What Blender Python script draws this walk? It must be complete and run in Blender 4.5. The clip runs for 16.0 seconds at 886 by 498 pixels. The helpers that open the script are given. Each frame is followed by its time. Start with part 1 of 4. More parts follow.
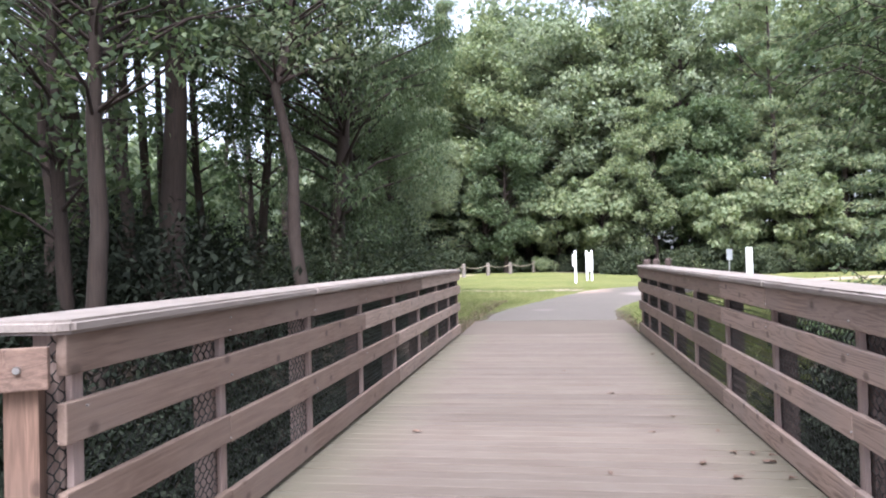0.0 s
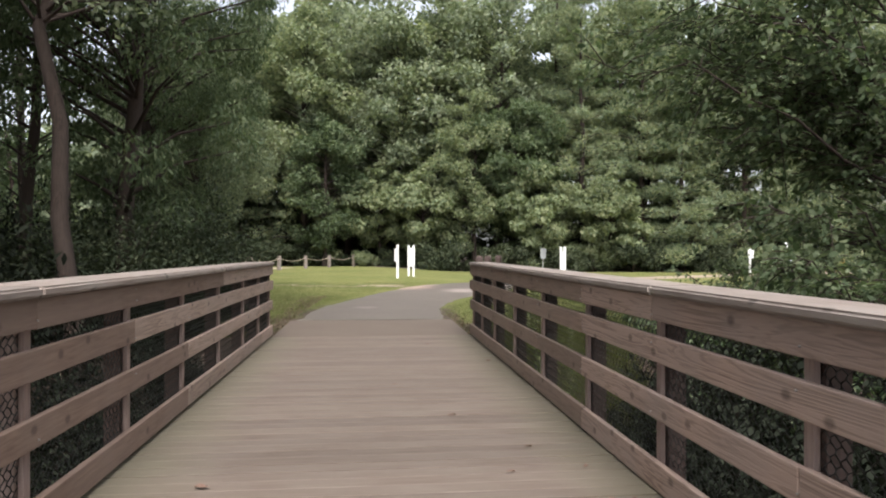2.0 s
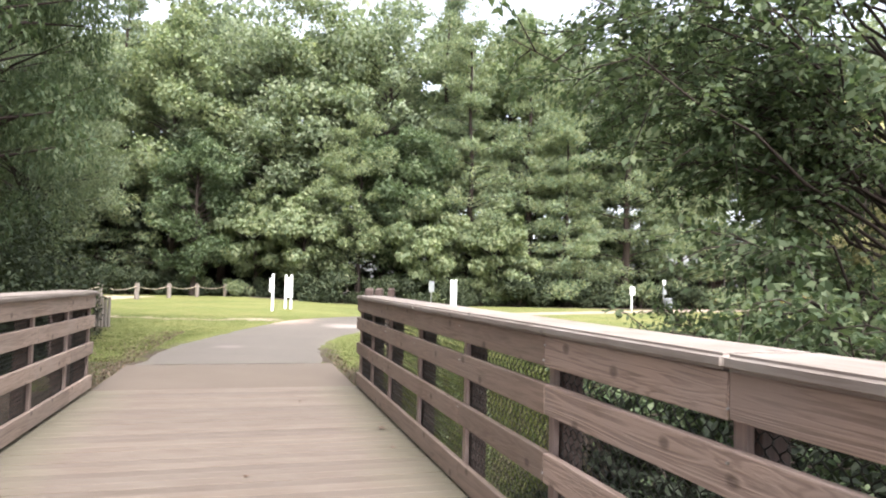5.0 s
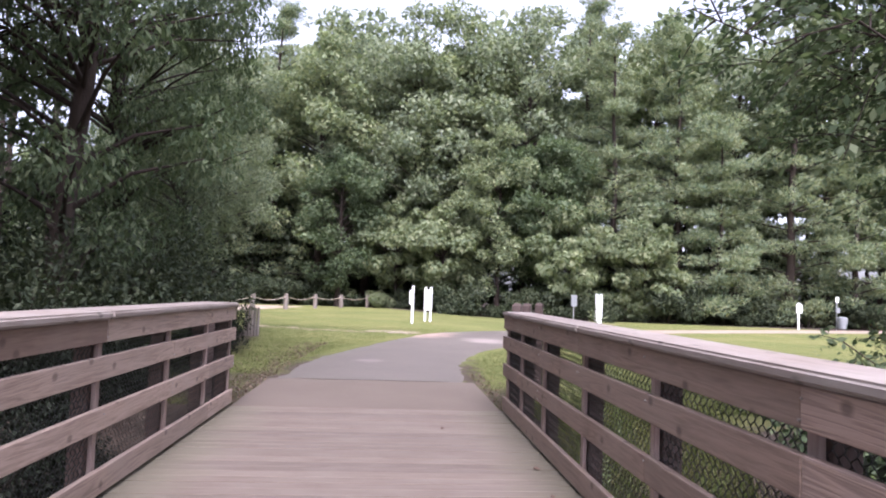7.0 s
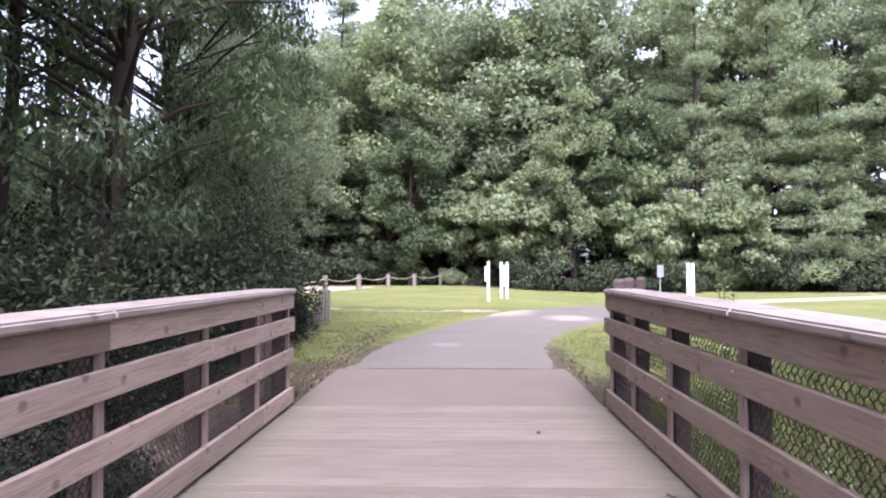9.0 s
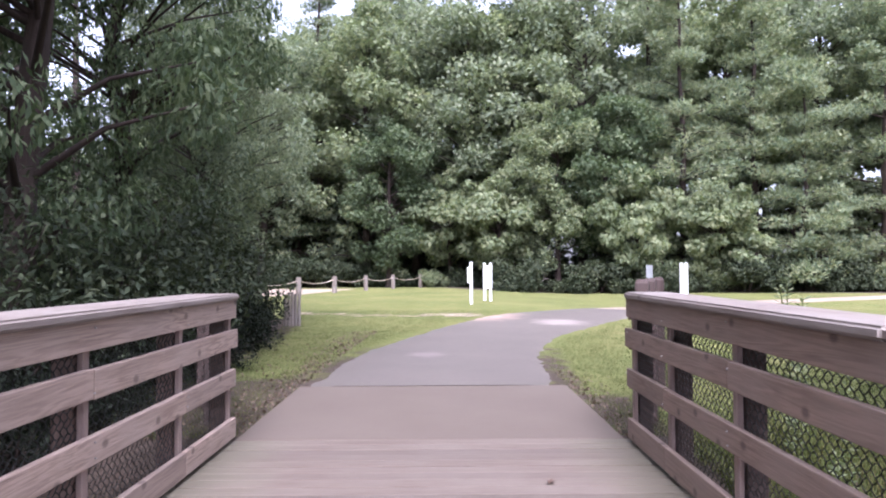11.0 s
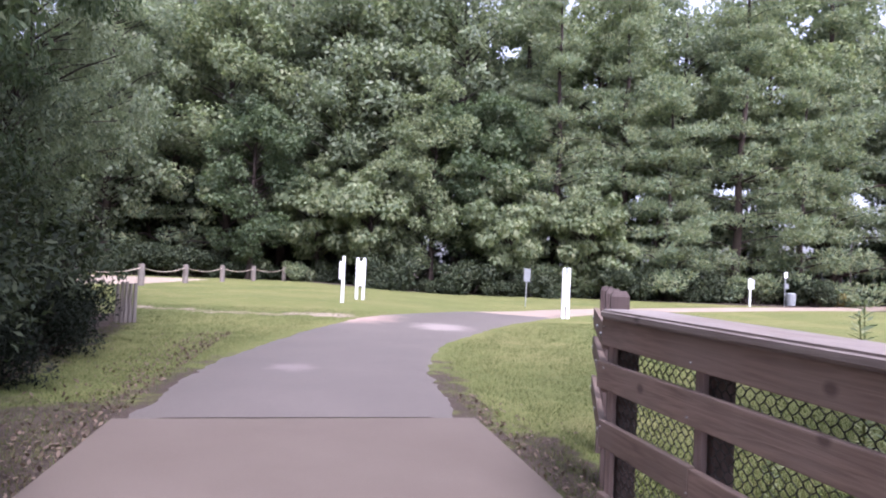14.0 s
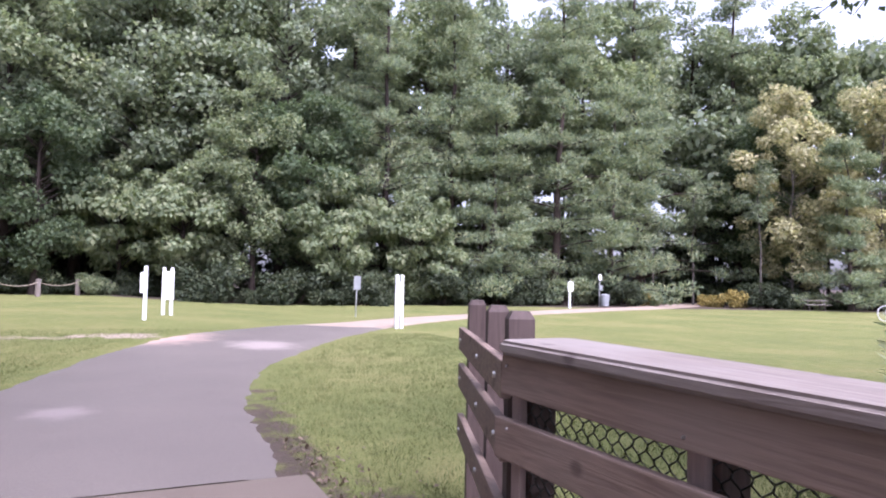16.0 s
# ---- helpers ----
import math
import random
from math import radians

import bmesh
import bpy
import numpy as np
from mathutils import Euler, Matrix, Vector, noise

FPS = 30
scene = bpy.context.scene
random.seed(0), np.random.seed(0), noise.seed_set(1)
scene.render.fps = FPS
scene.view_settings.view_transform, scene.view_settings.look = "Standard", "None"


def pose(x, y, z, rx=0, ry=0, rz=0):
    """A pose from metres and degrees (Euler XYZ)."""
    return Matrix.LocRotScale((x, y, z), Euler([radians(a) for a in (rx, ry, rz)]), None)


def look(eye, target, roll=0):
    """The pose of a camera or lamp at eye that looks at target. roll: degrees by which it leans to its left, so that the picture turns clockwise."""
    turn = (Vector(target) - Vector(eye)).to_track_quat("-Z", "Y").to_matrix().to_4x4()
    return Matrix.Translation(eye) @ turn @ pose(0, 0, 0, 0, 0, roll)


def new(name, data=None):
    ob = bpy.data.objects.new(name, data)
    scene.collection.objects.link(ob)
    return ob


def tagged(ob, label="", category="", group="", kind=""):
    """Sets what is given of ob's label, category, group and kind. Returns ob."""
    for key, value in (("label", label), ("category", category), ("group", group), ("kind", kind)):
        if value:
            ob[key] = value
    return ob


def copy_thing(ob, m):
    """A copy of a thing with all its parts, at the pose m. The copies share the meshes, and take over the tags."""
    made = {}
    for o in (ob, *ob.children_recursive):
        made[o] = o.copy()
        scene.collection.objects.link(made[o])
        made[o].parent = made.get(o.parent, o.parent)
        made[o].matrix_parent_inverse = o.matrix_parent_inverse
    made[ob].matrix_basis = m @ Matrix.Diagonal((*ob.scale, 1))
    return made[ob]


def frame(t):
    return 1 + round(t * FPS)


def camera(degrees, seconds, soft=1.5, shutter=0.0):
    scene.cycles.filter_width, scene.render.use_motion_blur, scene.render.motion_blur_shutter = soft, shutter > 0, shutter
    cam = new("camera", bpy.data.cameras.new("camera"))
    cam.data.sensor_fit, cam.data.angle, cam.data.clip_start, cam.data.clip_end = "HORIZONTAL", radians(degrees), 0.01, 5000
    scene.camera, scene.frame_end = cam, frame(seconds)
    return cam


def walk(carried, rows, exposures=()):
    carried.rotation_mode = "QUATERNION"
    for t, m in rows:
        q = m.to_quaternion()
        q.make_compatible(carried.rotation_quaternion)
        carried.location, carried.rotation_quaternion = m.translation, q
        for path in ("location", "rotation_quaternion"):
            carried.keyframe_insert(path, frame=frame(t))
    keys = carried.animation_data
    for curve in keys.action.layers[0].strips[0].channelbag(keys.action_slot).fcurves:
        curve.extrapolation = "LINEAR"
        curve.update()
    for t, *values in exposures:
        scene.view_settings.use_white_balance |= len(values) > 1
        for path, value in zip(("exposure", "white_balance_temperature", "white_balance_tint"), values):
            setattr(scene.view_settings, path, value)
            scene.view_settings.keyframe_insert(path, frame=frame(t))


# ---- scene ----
cam = camera(66.2, 16.0, 2.0)
PATH = [
    (0, (0.096, -11.766, 1.302), (-0.221, -9.791, 1.335), -1.5),
    (0.5, (0.044, -11.312, 1.299), (-0.12, -9.318, 1.314), -1.0),
    (1, (-0.021, -11.048, 1.304), (-0.038, -9.048, 1.325), -1.5),
    (1.5, (-0.055, -10.809, 1.281), (0.063, -8.813, 1.295), -1.0),
    (2, (-0.04, -10.526, 1.295), (0.172, -8.537, 1.303), 0.1),
    (2.5, (-0.021, -10.114, 1.267), (0.259, -8.134, 1.289), -0.7),
    (3, (-0.027, -10.001, 1.295), (0.352, -8.038, 1.315), -0.0),
    (3.2, (-0.013, -9.903, 1.296), (0.409, -7.948, 1.309), 0.8),
    (5.3, (0.23, -8.556, 1.288), (0.778, -6.636, 1.407), 1.2),
    (5.5, (0.267, -8.589, 1.304), (0.755, -6.653, 1.429), 1.6),
    (6, (0.224, -8.4, 1.317), (0.584, -6.437, 1.446), 2.4),
    (6.5, (0.194, -7.984, 1.3), (0.44, -6.004, 1.434), 1.1),
    (7, (0.181, -7.781, 1.311), (0.333, -5.791, 1.443), 2.0),
    (7.5, (0.164, -7.434, 1.291), (0.221, -5.438, 1.412), 1.4),
    (8, (0.12, -7.06, 1.298), (0.106, -5.062, 1.401), 1.0),
    (8.5, (0.117, -6.801, 1.283), (0.076, -4.803, 1.359), 1.4),
    (9, (0.134, -6.629, 1.329), (0.078, -4.63, 1.387), -0.1),
    (11.5, (0.046, -4.967, 1.307), (0.1, -2.969, 1.37), -0.3),
    (12, (-0.049, -4.651, 1.317), (0.121, -2.659, 1.377), 0.1),
    (12.5, (-0.091, -4.289, 1.314), (0.188, -2.309, 1.374), -0.6),
    (13, (-0.085, -4.052, 1.315), (0.247, -2.081, 1.373), 0.3),
    (13.5, (-0.028, -3.695, 1.31), (0.317, -1.726, 1.367), 1.9),
    (14, (-0.055, -3.472, 1.311), (0.34, -1.512, 1.37), 2.4),
    (14.5, (-0.062, -3.153, 1.326), (0.422, -1.214, 1.39), 3.1),
    (15, (-0.03, -2.844, 1.333), (0.55, -0.932, 1.406), 1.4),
    (15.5, (0.113, -2.582, 1.349), (0.843, -0.722, 1.433), 1.6),
    (16, (0.239, -2.2, 1.338), (1.114, -0.403, 1.433), 1.2),
]
walk(cam, [(t, look(eye, target, roll)) for t, eye, target, roll in PATH],
     [(0.0, 1.86, 5600, 17), (1.5, 1.12, 6150, 14), (3.0, 1.06, 6400, 12), (5.5, 2.08, 6050, 14), (7.0, 1.58, 5700, 28), (9.0, 1.92, 5550, 28), (12.5, 1.6, 5450, 31), (14.5, 1.52, 5450, 33), (16.0, 1.6, 5450, 34)])


# ---------------- world, sun ----------------
SUN_AZ, SUN_EL = 176.0, 55.0
world = bpy.data.worlds.new("sky_world")
scene.world = world
world.use_nodes = True
wt = world.node_tree
wt.nodes.clear()
w_out = wt.nodes.new("ShaderNodeOutputWorld")
w_bg = wt.nodes.new("ShaderNodeBackground")
w_hs = wt.nodes.new("ShaderNodeHueSaturation")
w_sky = wt.nodes.new("ShaderNodeTexSky")
w_sky.sky_type = "NISHITA"
w_sky.sun_disc = False
w_sky.sun_elevation = radians(SUN_EL)
w_sky.sun_rotation = radians(SUN_AZ)
w_sky.dust_density = 4.0
w_sky.air_density = 1.2
w_hs.inputs["Saturation"].default_value = 0.30
w_bg.inputs["Strength"].default_value = 0.15
wt.links.new(w_sky.outputs["Color"], w_hs.inputs["Color"])
wt.links.new(w_hs.outputs["Color"], w_bg.inputs["Color"])
wt.links.new(w_bg.outputs["Background"], w_out.inputs["Surface"])

sun = new("sun", bpy.data.lights.new("sun", "SUN"))
sun.data.energy = 2.0
sun.data.angle = radians(28)
sun.data.color = (1.0, 0.96, 0.90)
_a, _e = radians(SUN_AZ), radians(SUN_EL)
sun.matrix_world = look((0, 0, 0), (-math.sin(_a) * math.cos(_e), -math.cos(_a) * math.cos(_e), -math.sin(_e)))


# ---------------- materials ----------------
def nodes_of(name):
    m = bpy.data.materials.new(name)
    m.use_nodes = True
    nt = m.node_tree
    return m, nt, nt.nodes["Principled BSDF"]


def ramp(nt, fac, stops):
    r = nt.nodes.new("ShaderNodeValToRGB")
    while len(r.color_ramp.elements) < len(stops):
        r.color_ramp.elements.new(0.5)
    for el, (p, c) in zip(r.color_ramp.elements, stops):
        el.position, el.color = p, (*c, 1)
    nt.links.new(fac, r.inputs["Fac"])
    return r.outputs["Color"]


def noise_tex(nt, vec, scale, detail=4.0, rough=0.55, distort=0.0):
    n = nt.nodes.new("ShaderNodeTexNoise")
    n.inputs["Scale"].default_value = scale
    n.inputs["Detail"].default_value = detail
    n.inputs["Roughness"].default_value = rough
    n.inputs["Distortion"].default_value = distort
    if vec is not None:
        nt.links.new(vec, n.inputs["Vector"])
    return n.outputs["Fac"]


def mix(nt, fac, a, b, mode="MIX"):
    n = nt.nodes.new("ShaderNodeMix")
    n.data_type, n.blend_type = "RGBA", mode
    for sock, v in ((n.inputs[0], fac), (n.inputs[6], a), (n.inputs[7], b)):
        if isinstance(v, (int, float)):
            sock.default_value = v
        elif isinstance(v, tuple):
            sock.default_value = (*v, 1)
        else:
            nt.links.new(v, sock)
    return n.outputs[2]


def calc(nt, op, a, b):
    n = nt.nodes.new("ShaderNodeMath")
    n.operation = op
    for sock, v in ((n.inputs[0], a), (n.inputs[1], b)):
        if isinstance(v, (int, float)):
            sock.default_value = v
        else:
            nt.links.new(v, sock)
    return n.outputs[0]


def place_vec(nt, scale, jitter=True):
    """World position stretched by scale, shifted by a random amount for each object."""
    g = nt.nodes.new("ShaderNodeNewGeometry")
    m = nt.nodes.new("ShaderNodeMapping")
    m.inputs["Scale"].default_value = scale
    nt.links.new(g.outputs["Position"], m.inputs["Vector"])
    if jitter:
        o = nt.nodes.new("ShaderNodeObjectInfo")
        k = calc(nt, "MULTIPLY", o.outputs["Random"], 37.0)
        nt.links.new(k, m.inputs["Location"])
    return m.outputs["Vector"]


def bump(nt, bsdf, height, strength, dist):
    b = nt.nodes.new("ShaderNodeBump")
    b.inputs["Strength"].default_value = strength
    b.inputs["Distance"].default_value = dist
    nt.links.new(height, b.inputs["Height"])
    nt.links.new(b.outputs["Normal"], bsdf.inputs["Normal"])


def wood(name, along, dark, light, grey, knots=True, rough=0.75, contrast=0.5):
    """Weathered sawn timber with grain along one axis."""
    m, nt, b = nodes_of(name)
    s = [9.0, 9.0, 9.0]
    s["xyz".index(along)] = 0.55
    v = place_vec(nt, s)
    fine = noise_tex(nt, v, 5.0, 6, 0.65)
    ring = noise_tex(nt, v, 1.3, 3, 0.5, 1.2)
    w = nt.nodes.new("ShaderNodeMath")
    w.operation = "SINE"
    nt.links.new(calc(nt, "MULTIPLY", ring, 46.0), w.inputs[0])
    bands = calc(nt, "MULTIPLY_ADD", w.outputs[0], 0.5)
    grain = calc(nt, "ADD", calc(nt, "MULTIPLY", fine, 0.65), calc(nt, "MULTIPLY", bands, 0.18 * contrast))
    col = ramp(nt, grain, [(0.2, dark), (0.5, light)])
    big = noise_tex(nt, place_vec(nt, (1, 1, 1)), 2.2, 3)
    col = mix(nt, ramp(nt, big, [(0.35, (0, 0, 0)), (0.7, (0.7, 0.7, 0.7))]), col, grey)
    o = nt.nodes.new("ShaderNodeObjectInfo")
    tone = calc(nt, "ADD", calc(nt, "MULTIPLY", o.outputs["Random"], 0.28), 0.84)
    t3 = nt.nodes.new("ShaderNodeCombineColor")
    for i in range(3):
        nt.links.new(tone, t3.inputs[i])
    col = mix(nt, 1.0, col, t3.outputs[0], "MULTIPLY")
    if knots:
        sep = nt.nodes.new("ShaderNodeSeparateXYZ")
        nt.links.new(place_vec(nt, (1, 1, 1)), sep.inputs[0])
        i = "xyz".index(along)
        flat = nt.nodes.new("ShaderNodeCombineXYZ")
        nt.links.new(calc(nt, "MULTIPLY", sep.outputs[i], 0.75), flat.inputs[0])
        nt.links.new(calc(nt, "ADD", sep.outputs[(i + 1) % 3], sep.outputs[(i + 2) % 3]), flat.inputs[1])
        vor = nt.nodes.new("ShaderNodeTexVoronoi")
        vor.voronoi_dimensions = "2D"
        vor.inputs["Scale"].default_value = 4.4
        nt.links.new(flat.outputs[0], vor.inputs["Vector"])
        k = ramp(nt, vor.outputs["Distance"], [(0.055, (1, 1, 1)), (0.13, (0, 0, 0))])
        pick = nt.nodes.new("ShaderNodeSeparateColor")
        nt.links.new(vor.outputs["Color"], pick.inputs[0])
        k = calc(nt, "MULTIPLY", k, calc(nt, "GREATER_THAN", pick.outputs[0], 0.45))
        col = mix(nt, calc(nt, "MULTIPLY", k, 0.62), col, tuple(c * 0.4 for c in dark))
    nt.links.new(col, b.inputs["Base Color"])
    b.inputs["Roughness"].default_value = rough
    b.inputs["Specular IOR Level"].default_value = 0.35
    bump(nt, b, grain, 0.5, 0.006)
    return m


# Rail boards differ in tone by side and by stretch of the bridge.
M_rail = wood("rail_timber", "y", (0.106, 0.069, 0.051), (0.204, 0.141, 0.107), (0.189, 0.139, 0.111), contrast=0.45)
M_rail_pale = wood("pale_rail_timber", "y", (0.153, 0.107, 0.082), (0.349, 0.259, 0.206), (0.313, 0.244, 0.202), contrast=0.9)
M_rail_dark = wood("dark_rail_timber", "y", (0.122, 0.084, 0.063), (0.226, 0.161, 0.123), (0.216, 0.164, 0.130), contrast=0.7)
M_wing = wood("brown_wing_timber", "z", (0.075, 0.044, 0.030), (0.19, 0.116, 0.080), (0.15, 0.10, 0.075), contrast=0.6)
M_wing_board = wood("brown_board_timber", "x", (0.075, 0.046, 0.033), (0.18, 0.115, 0.085), (0.15, 0.105, 0.082), contrast=0.6)
# Paler copies of the post timber: light on the west posts in the colour.
M_post_pale = wood("lit_post_timber", "z", (0.10, 0.064, 0.050), (0.20, 0.134, 0.108), (0.17, 0.122, 0.104), knots=False)
M_post_near = wood("lit_near_post_timber", "z", (0.17, 0.118, 0.095), (0.33, 0.24, 0.20), (0.29, 0.22, 0.19), knots=False)
M_rail_warm = wood("sawn_rail_timber", "y", (0.131, 0.087, 0.065), (0.334, 0.237, 0.187), (0.268, 0.207, 0.176), contrast=1.8)
M_cap = wood("cap_timber", "y", (0.152, 0.118, 0.098), (0.256, 0.212, 0.182), (0.280, 0.247, 0.218))
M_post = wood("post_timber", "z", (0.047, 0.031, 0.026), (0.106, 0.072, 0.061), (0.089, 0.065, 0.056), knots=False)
M_batten = wood("batten_timber", "z", (0.16, 0.11, 0.09), (0.32, 0.235, 0.20), (0.28, 0.22, 0.20), knots=False)
def stain_edges(m):
    """Greenish damp stain in ragged patches along both sides of the deck."""
    nt = m.node_tree
    bs = nt.nodes["Principled BSDF"]
    old = bs.inputs["Base Color"].links[0].from_socket
    g = nt.nodes.new("ShaderNodeNewGeometry")
    s = nt.nodes.new("ShaderNodeSeparateXYZ")
    nt.links.new(g.outputs["Position"], s.inputs[0])
    ab = nt.nodes.new("ShaderNodeMath")
    ab.operation = "ABSOLUTE"
    nt.links.new(s.outputs[0], ab.inputs[0])
    n = noise_tex(nt, g.outputs["Position"], 2.6, 5, 0.65)
    f = calc(nt, "ADD", ab.outputs[0], calc(nt, "MULTIPLY", n, 0.7))
    mp = nt.nodes.new("ShaderNodeMapRange")
    mp.inputs["From Min"].default_value, mp.inputs["From Max"].default_value = 1.30, 1.80
    mp.inputs["To Max"].default_value = 0.75
    nt.links.new(f, mp.inputs["Value"])
    nt.links.new(mix(nt, mp.outputs[0], old, (0.125, 0.112, 0.075)), bs.inputs["Base Color"])
    return m


M_deck = wood("deck_timber", "x", (0.094, 0.070, 0.053), (0.146, 0.115, 0.090), (0.153, 0.125, 0.101), knots=False, contrast=0.3)
stain_edges(M_deck)
M_bark = wood("bark", "z", (0.017, 0.011, 0.009), (0.053, 0.036, 0.027), (0.043, 0.032, 0.025), knots=False, rough=0.9)
M_bark_pale = wood("pale_bark", "z", (0.056, 0.045, 0.039), (0.150, 0.124, 0.109), (0.105, 0.094, 0.079), knots=False, rough=0.9)
M_fencepost = wood("fence_post_timber", "z", (0.120, 0.096, 0.078), (0.228, 0.192, 0.162), (0.216, 0.192, 0.174), knots=False)


def plain(name, col, rough=0.5, metal=0.0, vary=0.12, scale=6.0):
    m, nt, b = nodes_of(name)
    n = noise_tex(nt, place_vec(nt, (1, 1, 1)), scale, 5)
    c = ramp(nt, n, [(0.3, tuple(x * (1 - vary) for x in col)), (0.7, tuple(min(1, x * (1 + vary)) for x in col))])
    nt.links.new(c, b.inputs["Base Color"])
    b.inputs["Roughness"].default_value = rough
    b.inputs["Metallic"].default_value = metal
    return m


M_wire = plain("wire_metal", (0.045, 0.045, 0.04), 0.55, 0.6)
M_nail = plain("nail_metal", (0.35, 0.33, 0.31), 0.45, 0.9)
M_white = plain("white_paint", (0.80, 0.80, 0.78), 0.45, vary=0.05)
M_galv = plain("galvanised_steel", (0.42, 0.43, 0.42), 0.45, 0.7)
M_signback = plain("sign_back", (0.20, 0.21, 0.21), 0.6, 0.0)
M_rope = plain("rope_fibre", (0.40, 0.33, 0.25), 0.9, scale=40)
M_grey = plain("grey_plastic", (0.22, 0.23, 0.23), 0.6)
M_tyre = plain("tyre_rubber", (0.55, 0.55, 0.55), 0.7)
M_leaflitter = plain("dead_leaf", (0.11, 0.065, 0.045), 0.8, vary=0.4)


def asphalt():
    m, nt, b = nodes_of("asphalt")
    v = place_vec(nt, (1, 1, 1), False)
    big = noise_tex(nt, v, 0.55, 4)
    fine = noise_tex(nt, v, 90, 4, 0.7)
    c = ramp(nt, big, [(0.3, (0.094, 0.074, 0.058)), (0.7, (0.133, 0.108, 0.086))])
    c = mix(nt, 0.35, c, ramp(nt, fine, [(0.3, (0.052, 0.046, 0.040)), (0.7, (0.22, 0.196, 0.170))]))
    g = nt.nodes.new("ShaderNodeNewGeometry")
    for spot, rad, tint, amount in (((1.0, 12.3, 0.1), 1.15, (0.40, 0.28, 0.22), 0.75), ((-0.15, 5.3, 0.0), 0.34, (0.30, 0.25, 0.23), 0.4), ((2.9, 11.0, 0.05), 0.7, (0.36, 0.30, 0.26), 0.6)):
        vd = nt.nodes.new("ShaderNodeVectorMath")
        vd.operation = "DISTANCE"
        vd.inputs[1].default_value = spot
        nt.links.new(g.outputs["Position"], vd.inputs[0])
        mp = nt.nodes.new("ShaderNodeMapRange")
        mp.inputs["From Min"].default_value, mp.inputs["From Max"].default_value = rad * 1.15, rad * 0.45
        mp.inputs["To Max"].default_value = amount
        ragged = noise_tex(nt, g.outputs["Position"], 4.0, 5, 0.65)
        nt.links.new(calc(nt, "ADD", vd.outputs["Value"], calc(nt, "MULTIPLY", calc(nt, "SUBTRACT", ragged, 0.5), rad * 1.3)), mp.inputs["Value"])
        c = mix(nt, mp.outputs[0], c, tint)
    nt.links.new(c, b.inputs["Base Color"])
    b.inputs["Roughness"].default_value = 0.62
    bump(nt, b, fine, 0.35, 0.004)
    return m


def concrete(name="concrete", k=0.87):
    m, nt, b = nodes_of(name)
    v = place_vec(nt, (1, 1, 1), False)
    big = noise_tex(nt, v, 1.1, 5)
    fine = noise_tex(nt, v, 70, 4, 0.7)
    c = ramp(nt, big, [(0.3, (0.112 * k, 0.084 * k, 0.061 * k)), (0.7, (0.140 * k, 0.109 * k, 0.082 * k))])
    c = mix(nt, 0.25, c, ramp(nt, fine, [(0.3, (0.076 * k, 0.060 * k, 0.044 * k)), (0.7, (0.18 * k, 0.142 * k, 0.108 * k))]))
    nt.links.new(c, b.inputs["Base Color"])
    b.inputs["Roughness"].default_value = 0.85
    bump(nt, b, fine, 0.35, 0.004)
    return m


def ground_mat():
    """Mown lawn near the path, bare earth and litter under the trees, sandy worn strip."""
    m, nt, b = nodes_of("lawn_and_earth")
    v = place_vec(nt, (1, 1, 1), False)
    big = noise_tex(nt, v, 0.35, 4)
    mid = noise_tex(nt, v, 3.0, 5, 0.65)
    fine = noise_tex(nt, v, 60, 4, 0.7)
    lawn = ramp(nt, big, [(0.3, (0.066, 0.096, 0.024)), (0.5, (0.118, 0.136, 0.038)), (0.72, (0.215, 0.195, 0.078))])
    lawn = mix(nt, ramp(nt, mid, [(0.48, (0, 0, 0)), (0.75, (0.7, 0.7, 0.7))]), lawn, (0.23, 0.205, 0.085))
    lawn = mix(nt, 0.45, lawn, ramp(nt, fine, [(0.3, (0.05, 0.065, 0.018)), (0.7, (0.28, 0.27, 0.10))]))
    earth = ramp(nt, mid, [(0.3, (0.032, 0.025, 0.019)), (0.7, (0.105, 0.08, 0.062))])
    earth = mix(nt, 0.4, earth, ramp(nt, fine, [(0.35, (0.02, 0.015, 0.011)), (0.7, (0.17, 0.125, 0.095))]))
    sand = ramp(nt, fine, [(0.3, (0.27, 0.21, 0.155)), (0.7, (0.43, 0.35, 0.275))])
    at = nt.nodes.new("ShaderNodeAttribute")
    at.attribute_name = "cover"
    sep = nt.nodes.new("ShaderNodeSeparateColor")
    nt.links.new(at.outputs["Color"], sep.inputs[0])
    edge = calc(nt, "MULTIPLY", calc(nt, "SUBTRACT", mid, 0.5), 1.1)
    fe = ramp(nt, calc(nt, "ADD", sep.outputs[0], edge), [(0.4, (0, 0, 0)), (0.6, (1, 1, 1))])
    fs = ramp(nt, calc(nt, "ADD", sep.outputs[1], edge), [(0.4, (0, 0, 0)), (0.62, (1, 1, 1))])
    c = mix(nt, fe, lawn, earth)
    c = mix(nt, fs, c, sand)
    nt.links.new(c, b.inputs["Base Color"])
    b.inputs["Roughness"].default_value = 0.95
    b.inputs["Specular IOR Level"].default_value = 0.15
    bump(nt, b, calc(nt, "ADD", mid, fine), 0.8, 0.03)
    return m


